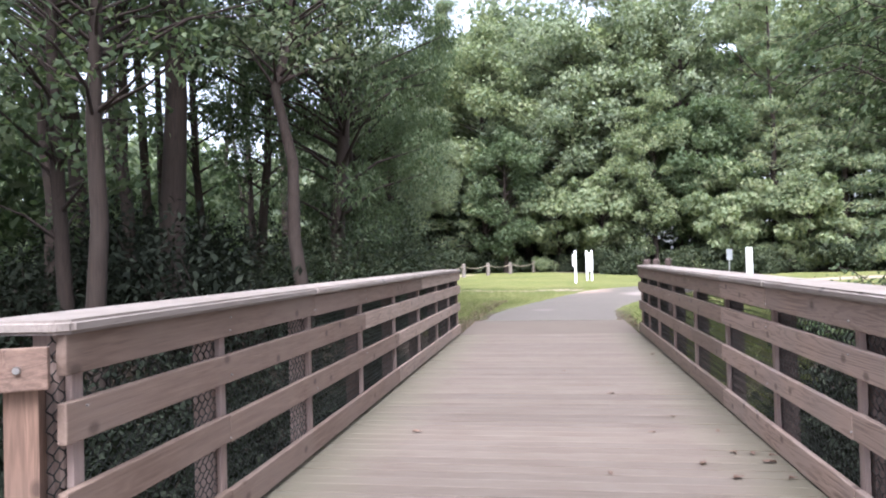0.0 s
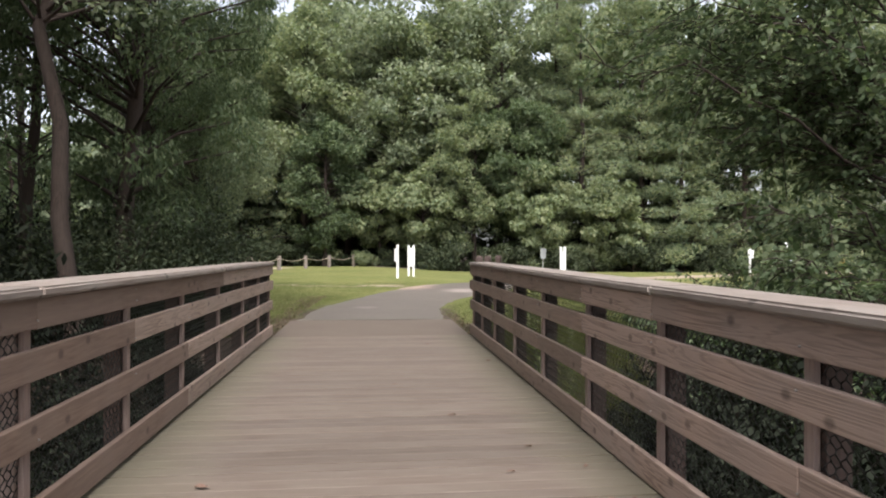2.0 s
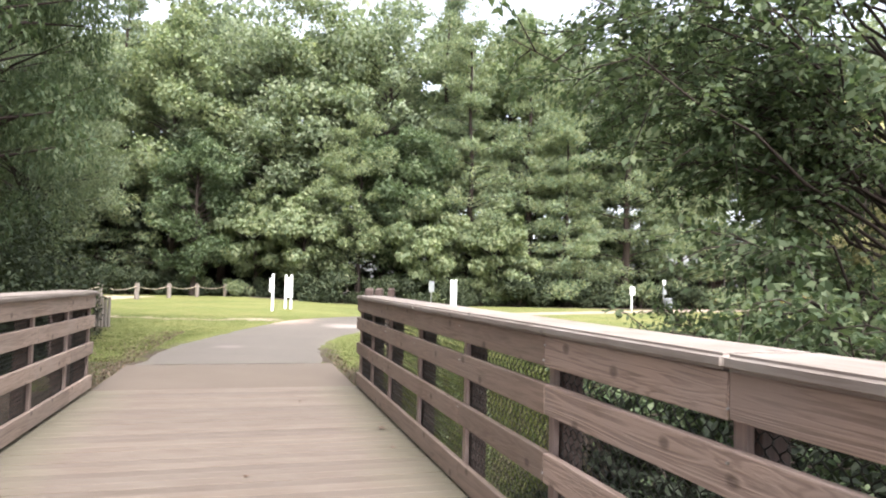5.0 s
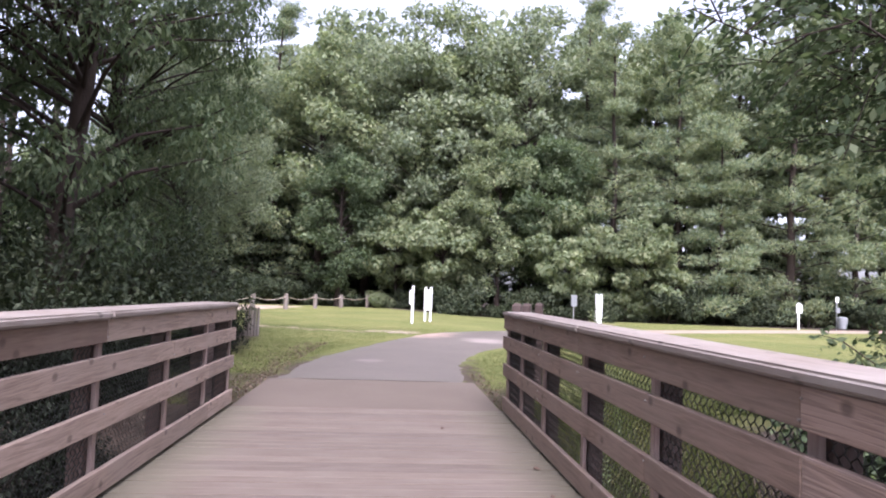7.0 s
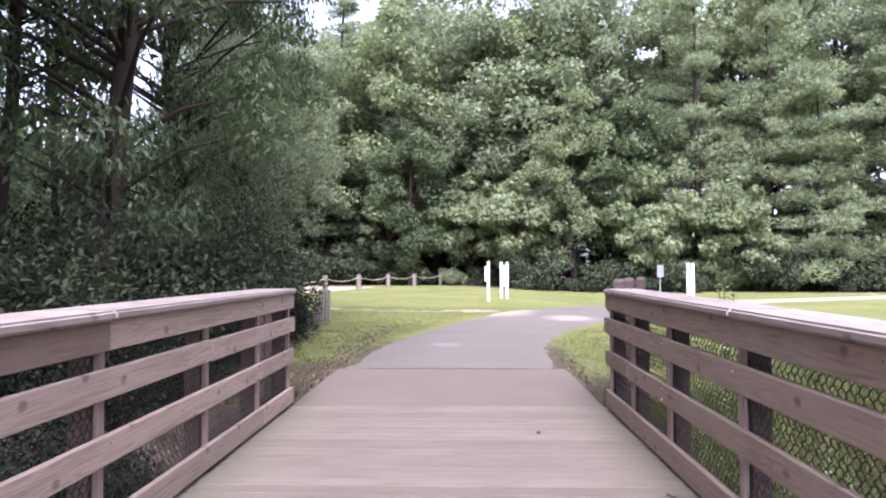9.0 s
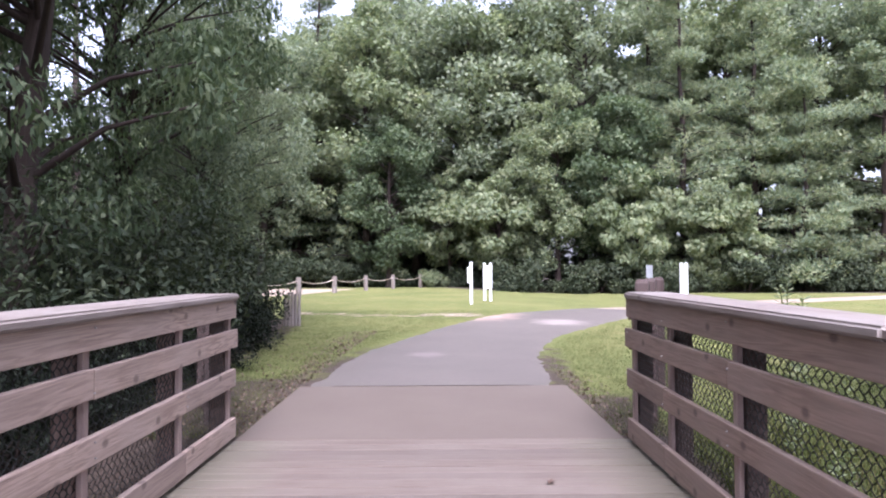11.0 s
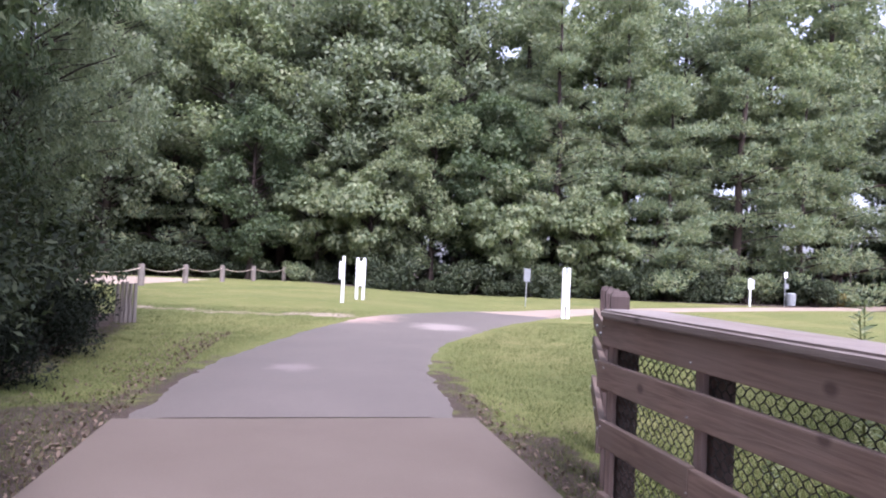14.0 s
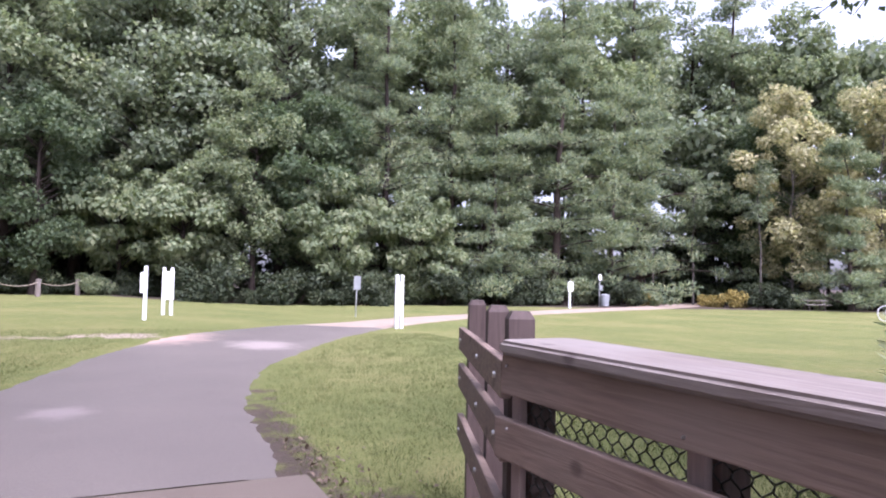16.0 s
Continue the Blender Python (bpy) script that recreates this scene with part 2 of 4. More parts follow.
def leaf_mat(name, stops, trans=0.48, rough=0.6, spec=0.2):
    m, nt, b = nodes_of(name)
    g = nt.nodes.new("ShaderNodeNewGeometry")
    isl = g.outputs["Random Per Island"]
    big = noise_tex(nt, g.outputs["Position"], 0.45, 3)
    f = calc(nt, "ADD", calc(nt, "MULTIPLY", isl, 0.6), calc(nt, "MULTIPLY", big, 0.5))
    col = ramp(nt, f, stops)
    nt.links.new(col, b.inputs["Base Color"])
    b.inputs["Roughness"].default_value = rough
    b.inputs["Specular IOR Level"].default_value = spec
    tr = nt.nodes.new("ShaderNodeBsdfTranslucent")
    nt.links.new(mix(nt, 1.0, col, (1.0, 1.06, 0.72), "MULTIPLY"), tr.inputs["Color"])
    ms = nt.nodes.new("ShaderNodeMixShader")
    ms.inputs[0].default_value = trans
    nt.links.new(b.outputs[0], ms.inputs[1])
    nt.links.new(tr.outputs[0], ms.inputs[2])
    nt.links.new(ms.outputs[0], nt.nodes["Material Output"].inputs["Surface"])
    return m


L_dark = leaf_mat("leaf_dark", [(0.15, (0.046, 0.070, 0.036)), (0.55, (0.093, 0.127, 0.066)), (0.9, (0.183, 0.216, 0.120))])
# Darkened leaf copy: shadow under the tree crowns put into the colour.
L_under_shade = leaf_mat("leaf_under_shade", [(0.15, (0.024, 0.034, 0.019)), (0.55, (0.046, 0.060, 0.032)), (0.9, (0.086, 0.098, 0.052))], 0.35)
# Near-black leaf copy: deep shade of ditch and wood put into the colour.
L_deep_shade = leaf_mat("leaf_deep_shade", [(0.15, (0.008, 0.010, 0.007)), (0.55, (0.015, 0.019, 0.012)), (0.9, (0.031, 0.036, 0.024))], 0.2, 0.75, 0.08)
# L_mid, L_pine, L_olive: greyed and lifted, distance haze mixed into the colour.
L_mid = leaf_mat("leaf_mid", [(0.15, (0.107, 0.138, 0.079)), (0.55, (0.211, 0.252, 0.141)), (0.9, (0.328, 0.343, 0.198))])
L_pine = leaf_mat("pine_needle", [(0.15, (0.112, 0.152, 0.102)), (0.55, (0.221, 0.268, 0.165)), (0.9, (0.355, 0.359, 0.205))])
L_yellow = leaf_mat("leaf_yellowing", [(0.15, (0.226, 0.220, 0.123)), (0.55, (0.404, 0.381, 0.223)), (0.9, (0.609, 0.547, 0.332))])
L_olive = leaf_mat("leaf_olive", [(0.15, (0.112, 0.139, 0.094)), (0.55, (0.215, 0.257, 0.163)), (0.9, (0.328, 0.350, 0.230))])
# Blades darker than the lawn: tree shade on the near grass in the colour.
L_grass = leaf_mat("shaded_grass_blade", [(0.15, (0.050, 0.072, 0.020)), (0.55, (0.092, 0.118, 0.034)), (0.9, (0.18, 0.16, 0.065))], 0.25, 0.6, 0.2)
L_flower = leaf_mat("flower_yellow", [(0.2, (0.12, 0.12, 0.04)), (0.55, (0.28, 0.21, 0.06)), (0.8, (0.46, 0.36, 0.12))], 0.25)
L_brown = leaf_mat("leaf_rust", [(0.2, (0.07, 0.05, 0.035)), (0.8, (0.19, 0.14, 0.10))], 0.2)
# M_path: low-angle sheen of the far path put into a paler colour.
M_asphalt, M_concrete, M_path, M_ground = asphalt(), concrete(), concrete("far_path_sheen", 2.2), ground_mat()


# ---------------- mesh helpers ----------------
def link_mesh(name, me, mat, parent=None, label=""):
    ob = new(name, me)
    if mat is not None and not me.materials:
        me.materials.append(mat)
    if parent is not None:
        ob.parent = parent
    if label:
        ob["label"] = label
    return ob


def part(name, bm, mat, parent=None, label="", smooth=False):
    me = bpy.data.meshes.new(name)
    bm.to_mesh(me)
    bm.free()
    if smooth:
        me.shade_smooth()
    return link_mesh(name, me, mat, parent, label)


def thing(name, label, category, group="", kind="", at=(0, 0, 0)):
    ob = new(name)
    ob.location = at
    ob.empty_display_size = 0.1
    return tagged(ob, label, category, group, kind)


def box(bm, x0, x1, y0, y1, z0, z1, bev=0.0, seg=2, m=None):
    r = bmesh.ops.create_cube(bm, size=1.0)
    vs = r["verts"]
    mat = Matrix.Translation(((x0 + x1) / 2, (y0 + y1) / 2, (z0 + z1) / 2)) @ Matrix.Diagonal((x1 - x0, y1 - y0, z1 - z0, 1))
    if m is not None:
        mat = m @ mat
    bmesh.ops.transform(bm, matrix=mat, verts=vs)
    if bev:
        es = list({e for v in vs for e in v.link_edges})
        bmesh.ops.bevel(bm, geom=es, offset=bev, segments=seg, affect="EDGES", profile=0.6)
    return bm


def fast_mesh(name, verts, faces, smooth=False):
    """verts (N, 3) and faces (M, k) arrays into a mesh."""
    me = bpy.data.meshes.new(name)
    verts, faces = np.asarray(verts, np.float32), np.asarray(faces, np.int32)
    k = faces.shape[1]
    me.vertices.add(len(verts))
    me.vertices.foreach_set("co", verts.ravel())
    me.loops.add(faces.size)
    me.loops.foreach_set("vertex_index", faces.ravel())
    me.polygons.add(len(faces))
    me.polygons.foreach_set("loop_start", np.arange(0, faces.size, k, dtype=np.int32))
    me.polygons.foreach_set("loop_total", np.full(len(faces), k, np.int32))
    if smooth:
        me.polygons.foreach_set("use_smooth", np.ones(len(faces), bool))
    me.update(calc_edges=True)
    return me


def tubes(paths, sides=6):
    """Tapered tubes: each path is a list of (point, radius). Returns verts and quads."""
    V, F = [], []
    for path in paths:
        base = len(V)
        n = len(path)
        for i, (p, r) in enumerate(path):
            a, c = Vector(path[max(0, i - 1)][0]), Vector(path[min(n - 1, i + 1)][0])
            d = (c - a).normalized()
            u = d.cross(Vector((0, 0, 1)) if abs(d.z) < 0.9 else Vector((1, 0, 0))).normalized()
            w = d.cross(u)
            for k in range(sides):
                an = 2 * math.pi * k / sides
                V.append(tuple(Vector(p) + (u * math.cos(an) + w * math.sin(an)) * r))
        for i in range(n - 1):
            for k in range(sides):
                k2 = (k + 1) % sides
                F.append((base + i * sides + k, base + i * sides + k2, base + (i + 1) * sides + k2, base + (i + 1) * sides + k))
    return V, F


def leaf_quads(P, L, W, rng, up=0.6, D=None, droop=0.0, face=None):
    """One folded leaf for each point of P: length L, width W; D gives a growing direction, face the side it turns to."""
    n = len(P)
    d = rng.normal(size=(n, 3))
    if D is not None:
        d = d * 0.45 + D
    d[:, 2] -= droop
    d /= np.linalg.norm(d, axis=1, keepdims=True) + 1e-9
    nrm = rng.normal(size=(n, 3))
    if face is not None:
        nrm = nrm * 0.55 + face
    nrm[:, 2] += up * 2
    s = np.cross(d, nrm)
    s /= np.linalg.norm(s, axis=1, keepdims=True) + 1e-9
    q = np.cross(s, d)
    sc = rng.uniform(0.65, 1.35, size=(n, 1))
    l, w = L * sc, W * sc
    a = P - d * l * 0.5
    t = P + d * l * 0.5
    b = P + s * w * 0.5 + q * w * 0.18
    c = P - s * w * 0.5 + q * w * 0.18
    V = np.stack([a, b, t, c], 1).reshape(-1, 3)
    F = np.arange(4 * n, dtype=np.int32).reshape(-1, 4)
    return V, F


# ---------------- ground ----------------
def sstep(a, b, v):
    t = np.clip((np.asarray(v, float) - a) / (b - a), 0, 1)
    return t * t * (3 - 2 * t)


def gz(x, y):
    """Height of the finished path level; the lawn lies 3 cm lower."""
    x, y = np.asarray(x, float), np.asarray(y, float)
    z = 0.08 * sstep(8, 18, y) + 0.27 * sstep(9, 16, y) * sstep(7, 0, x)
    ditch = sstep(-0.8, -3.6, y) * sstep(-9.7, -7.2, y)
    return z - 1.5 * ditch


def ground_z(x, y):
    return float(gz(x, y)) - 0.03


PATH_L = [(-1.50, 2.45), (-1.42, 4.4), (-1.12, 6.6), (-0.45, 9.2), (0.15, 10.6), (0.72, 11.6), (1.4, 12.6), (2.95, 14.0), (4.3, 15.4), (6.0, 16.9), (8.6, 19.0), (12.7, 21.4), (21.3, 26.1), (27.5, 28.9), (36.0, 34.0), (40.0, 36.5)]
PATH_R = [(1.45, 2.45), (1.60, 4.3), (1.85, 6.0), (2.5, 8.2), (3.55, 10.1), (4.15, 11.1), (4.8, 12.1), (6.0, 13.7), (7.0, 14.9), (8.4, 16.2), (11.2, 18.5), (14.8, 20.5), (23.4, 24.6), (29.2, 27.0), (37.5, 32.0), (41.0, 34.5)]


def dist_to_path(X, Y):
    """Rough distance from the path's middle line."""
    best = np.full(np.shape(X), 1e9)
    mids = [((a[0] + b[0]) / 2, (a[1] + b[1]) / 2) for a, b in zip(PATH_L, PATH_R)]
    mids = [(0, -14), (0, 0)] + mids
    for (ax, ay), (bx, by) in zip(mids, mids[1:]):
        t = np.clip(((X - ax) * (bx - ax) + (Y - ay) * (by - ay)) / ((bx - ax) ** 2 + (by - ay) ** 2), 0, 1)
        best = np.minimum(best, np.hypot(X - ax - t * (bx - ax), Y - ay - t * (by - ay)))
    return best


def build_ground():
    def axis(lo, hi, step, far):
        core = np.arange(lo, hi + 1e-6, step)
        out = np.geomspace(step, far, 26).cumsum()
        return np.concatenate([(lo - out)[::-1], core, hi + out])
    xs, ys = axis(-12, 14, 0.25, 260), axis(-14, 30, 0.25, 260)
    X, Y = np.meshgrid(xs, ys)
    Z = gz(X, Y) - 0.03
    rng = np.random.default_rng(3)
    d = dist_to_path(X, Y)
    Z = Z + rng.normal(size=Z.shape) * 0.008 * (d > 1.9) * (np.abs(X) < 40)
    V = np.stack([X, Y, Z], -1).reshape(-1, 3)
    nx, ny = len(xs), len(ys)
    i = np.arange(nx * ny).reshape(ny, nx)
    F = np.stack([i[:-1, :-1], i[:-1, 1:], i[1:, 1:], i[1:, :-1]], -1).reshape(-1, 4)
    me = fast_mesh("ground", V, F, True)
    # cover: red = bare earth and litter, green = sand
    wood_left = sstep(-1.9, -3.4, X + 0.06 * np.maximum(Y, 0)) * sstep(13.5, 10.5, Y)
    ditch = sstep(0.2, -1.5, Y)
    front = sstep(30.0, 32.0, Y + 0.30 * np.maximum(X - 14, 0) + 0.9 * np.maximum(-X - 1, 0) * 0 + np.where(X < 2, -5.5, 0) * sstep(2, -2, X))
    side = sstep(46, 49, X)
    edge = 0.62 * sstep(2.05, 1.6, d) * sstep(10.0, 4.0, Y)
    red = np.clip(np.maximum.reduce([wood_left, ditch, front, side, edge]), 0, 1)
    strip = np.exp(-((Y - 12.6 + 0.05 * X - 0.18 * np.sin(X * 1.3)) / 0.42) ** 2) * sstep(2.0, 0.6, X) * 0.55
    gravel = sstep(19.5, 21.5, Y - 0.2 * (X + 12)) * sstep(-5.6, -6.8, X - 0.16 * (Y - 21)) * sstep(34, 30, Y)
    litter = 0.95 * sstep(-1.45, -1.75, X) * sstep(4.5, 2.0, Y) * (X > -4) + 0.7 * sstep(1.45, 1.6, X) * sstep(2.3, 1.9, X) * sstep(3.2, 1.2, Y)
    red = np.clip(np.maximum(red, litter), 0, 1)
    bare = 0.8 * np.exp(-(((X - 0.5) / 0.8) ** 2 + ((Y - 12.5) / 0.45) ** 2))
    green = np.clip(np.maximum.reduce([strip, gravel, bare]), 0, 1)
    col = np.stack([red, green, np.zeros_like(red), np.ones_like(red)], -1).reshape(-1, 4).astype(np.float32)
    at = me.color_attributes.new("cover", "FLOAT_COLOR", "POINT")
    at.data.foreach_set("color", col.ravel())
    ob = link_mesh("ground", me, M_ground)
    return tagged(ob, "mown green lawn with bare earth under the trees", "ground", kind="structure")


build_ground()


def resample(pts, n):
    """Smooth curve through the points, n samples."""
    p = [Vector((*q, 0)) for q in pts]
    p = [p[0] * 2 - p[1]] + p + [p[-1] * 2 - p[-2]]
    out = []
    for i in range(1, len(p) - 2):
        for k in range(n):
            t = k / n
            a, b, c, d = p[i - 1], p[i], p[i + 1], p[i + 2]
            out.append(0.5 * (2 * b + (c - a) * t + (2 * a - 5 * b + 4 * c - d) * t * t + (3 * b - a - 3 * c + d) * t ** 3))
    out.append(p[-2])
    return out


def build_path():
    l, r = resample(PATH_L, 14), resample(PATH_R, 14)
    rng = np.random.default_rng(8)
    cols, V, F = 8, [], []
    wl = wr = 0.0
    for a, b in zip(l, r):
        wl, wr = wl * 0.6 + rng.normal() * 0.032, wr * 0.6 + rng.normal() * 0.032
        for k in range(cols + 1):
            f = k / cols
            q = a.lerp(b, f)
            if k == 0:
                q.x += wl
            if k == cols:
                q.x += wr
            edge = k in (0, cols)
            V.append((q.x, q.y, float(gz(q.x, q.y)) + (-0.045 if edge else 0.004)))
    n = cols + 1
    for i in range(len(l) - 1):
        for k in range(cols):
            F.append((i * n + k, i * n + k + 1, (i + 1) * n + k + 1, (i + 1) * n + k))
    cut = 14 * 8 * cols
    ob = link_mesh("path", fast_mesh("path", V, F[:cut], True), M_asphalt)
    tagged(ob, "worn grey asphalt footpath curving across the lawn", "path", kind="structure")
    # Far stretch of the path, its sheen painted in as a paler tone.
    ob = link_mesh("path", fast_mesh("path", V, F[cut:], True), M_path)
    tagged(ob, "pale far stretch of the footpath leading into the wood", "path", kind="structure")
    bm = box(bmesh.new(), -1.53, 1.50, 0.002, 2.45, -0.25, 0.0, 0.012)
    tagged(part("pavement", bm, M_concrete), "smooth tan concrete approach slab at bridge end", "pavement", kind="structure")
    bm = box(bmesh.new(), -1.6, 1.6, -16.0, -9.752, -0.25, 0.0, 0.012)
    tagged(part("pavement", bm, M_concrete), "tan concrete approach slab before the bridge", "pavement", kind="structure")


build_path()

# ---------------- bridge ----------------
Y0, Y1 = -9.75, 0.0
CAP_TOP = 1.137


def build_deck():
    deck = thing("floor", "weathered timber bridge deck of cross planks", "deck", kind="structure")
    n = 68
    pitch = (Y1 - Y0) / n
    meshes = []
    for s in range(4):
        bm = box(bmesh.new(), -1.60, 1.60, -pitch / 2 + 0.003 + 0.0016 * s, pitch / 2 - 0.0035 - 0.0008 * s, -0.04, 0.0, 0.0025, 1)
        me = bpy.data.meshes.new("plank")
        bm.to_mesh(me)
        bm.free()
        me.materials.append(M_deck)
        meshes.append(me)
    rng = random.Random(5)
    for i in range(n):
        ob = new("plank", meshes[i % 4])
        ob.parent = deck
        ob.location = (rng.uniform(-0.006, 0.006), Y0 + (i + 0.5) * pitch, rng.uniform(-0.0035, 0.0))
        ob.rotation_euler = (0, rng.uniform(-0.0008, 0.0008), 0)
    for x in (-1.35, -0.45, 0.45, 1.35):
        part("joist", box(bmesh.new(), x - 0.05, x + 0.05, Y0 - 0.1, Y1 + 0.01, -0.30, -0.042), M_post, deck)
    # Added dark sheet, not part of the bridge: closes and darkens the gaps.
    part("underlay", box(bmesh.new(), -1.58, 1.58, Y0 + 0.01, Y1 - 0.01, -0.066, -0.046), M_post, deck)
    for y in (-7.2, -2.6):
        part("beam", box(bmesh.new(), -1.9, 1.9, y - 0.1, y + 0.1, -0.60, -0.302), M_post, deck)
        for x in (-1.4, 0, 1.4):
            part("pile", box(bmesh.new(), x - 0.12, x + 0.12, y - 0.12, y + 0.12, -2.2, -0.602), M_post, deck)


build_deck()

BATTENS = {-1: (-9.62, -8.57, -7.33, -6.06, -4.80, -3.48, -2.16, -1.02, -0.04),
           1: (-9.62, -8.23, -6.95, -5.70, -4.40, -3.16, -1.95, -0.97, -0.16)}
BOARDS = ((0.948, 1.086, "top_board"), (0.722, 0.862, "middle_board"), (0.422, 0.556, "lower_board"), (0.035, 0.185, "kick_board"))


def chainlink(x, y0, y1, z0, z1, pitch=0.028, r=0.0031):
    """Woven diamond wire netting standing in the plane x; each wire bends round its neighbour in a short twist."""
    paths, h, tw = [], pitch * 1.2, 0.007
    n = int((y1 - y0) / pitch)
    rows = int((z1 - z0) / h)
    for i in range(n):
        yc = y0 + (i + 0.5) * pitch
        path = []
        for k in range(rows + 1):
            y, z = yc + (pitch * 0.53 if (k + i) % 2 else -pitch * 0.53), z0 + k * h
            dx = 0.003 if k % 2 else -0.003
            path += [((x + dx, y, z - tw), r), ((x - dx, y, z + tw), r)]
        paths.append(path)
    return tubes(paths, 3)


def bolt(x, y, z, sx, parent):
    bm = bmesh.new()
    bmesh.ops.create_cone(bm, segments=8, radius1=0.005, radius2=0.004, depth=0.007, cap_ends=True,
                          matrix=Matrix.Translation((x, y, z)) @ Matrix.Rotation(math.pi / 2 * -sx, 4, "Y"))
    part("nail_head", bm, M_nail, parent)


def build_railing(sx):
    rng = random.Random(11 + sx)
    rail = thing("bridge_railing", "weathered brown timber bridge railing with wire netting" if sx > 0 else "weathered timber bridge railing with pinkish-grey boards and netting", "railing", "bridge railings")
    face = 1.512 if sx < 0 else 1.488
    over, back = (0.028, 0.36) if sx < 0 else (0.020, 0.32)
    lo, hi = Y0 + 0.02, (Y1 if sx < 0 else -0.12)
    offs = {"top_board": 0.0, "middle_board": 1.3, "lower_board": 2.4, "kick_board": 0.7}
    bts = BATTENS[sx]
    for z0, z1, nm in BOARDS:
        cuts = [lo] + [b for j, b in enumerate(bts[1:-1]) if (j + int(offs[nm] * 2)) % 3 == 1 or (sx > 0 and j == 2)] + [hi]
        if nm == "middle_board":
            cuts[-1] = hi + 0.045
        for a, b in zip(cuts, cuts[1:]):
            dz, dx = rng.uniform(-0.004, 0.004), rng.uniform(-0.002, 0.003)
            xa, xb = face + dx, face + dx + 0.038
            bm = box(bmesh.new(), sx * xa if sx > 0 else -xb, xb if sx > 0 else -xa, a + 0.002, b - 0.002, z0 + dz, z1 + dz, 0.006)
            bmesh.ops.rotate(bm, verts=bm.verts, cent=(sx * face, (a + b) / 2, (z0 + z1) / 2), matrix=Matrix.Rotation(rng.uniform(-0.0012, 0.0012), 3, "X"))
            part(nm, bm, (M_rail_pale if (a + b) / 2 > -5.2 else M_rail) if sx < 0 else (M_rail_dark if (a + b) / 2 > -5.75 else M_rail_warm), rail)
        if nm != "kick_board":
            for y in bts:
                for dz in (0.035, -0.035):
                    if rng.random() < 0.45:
                        continue
                    bolt(sx * (face - 0.004), y + rng.uniform(-0.012, 0.012), (z0 + z1) / 2 + dz + rng.uniform(-0.01, 0.01), sx, rail)
    caps = [lo - 0.04] + [bts[2], bts[5]] + [hi + 0.03]
    for i, (a, b) in enumerate(zip(caps, caps[1:])):
        bm = bmesh.new()
        x0, x1 = face - over, face + back
        ch = 0.045
        y_a, y_b = a + 0.0015, b - 0.0015
        out = [(x0, y_a), (x1, y_a), (x1, y_b), (x0, y_b)]
        if i == 0:
            out = [(x0 + ch, y_a), (x1 - ch, y_a), (x1, y_a + ch)] + out[2:] + [(x0, y_a + ch)]
        if i == 2:
            out = [(x0, y_a), (x1, y_a), (x1, y_b - ch), (x1 - ch, y_b), (x0 + ch, y_b), (x0, y_b - ch)]
        if sx < 0:
            out = [(-p, q) for p, q in out][::-1]
        vs = [bm.verts.new((p, q, CAP_TOP - 0.050)) for p, q in out]
        f = bm.faces.new(vs)
        r = bmesh.ops.extrude_face_region(bm, geom=[f])
        bmesh.ops.translate(bm, verts=[v for v in r["geom"] if isinstance(v, bmesh.types.BMVert)], vec=(0, 0, 0.050))
        bmesh.ops.recalc_face_normals(bm, faces=bm.faces)
        bmesh.ops.bevel(bm, geom=list(bm.edges), offset=0.013, segments=3, affect="EDGES")
        part("cap_board", bm, M_cap, rail)
    for y in bts:
        xa, xb = face + 0.040, face + 0.068
        part("batten", box(bmesh.new(), min(sx * xa, sx * xb), max(sx * xa, sx * xb), y - 0.028, y + 0.028, 0.0, CAP_TOP - 0.046, 0.004), M_batten, rail)
        xa, xb = face + 0.076, face + 0.176
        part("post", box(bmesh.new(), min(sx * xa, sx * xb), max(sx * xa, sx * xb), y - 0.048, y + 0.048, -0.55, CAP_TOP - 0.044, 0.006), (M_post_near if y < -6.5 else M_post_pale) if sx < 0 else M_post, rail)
    V, F = chainlink(sx * (face + 0.072), lo, hi, 0.03, CAP_TOP - 0.05)
    ob = link_mesh("wire_netting", fast_mesh("wire_netting", V, F), M_wire, rail, "dark diamond wire netting")
    ob["kind"] = "stuff"
    if sx > 0:
        rail.rotation_euler = (0.0035, 0, 0)


build_railing(-1)
build_railing(1)


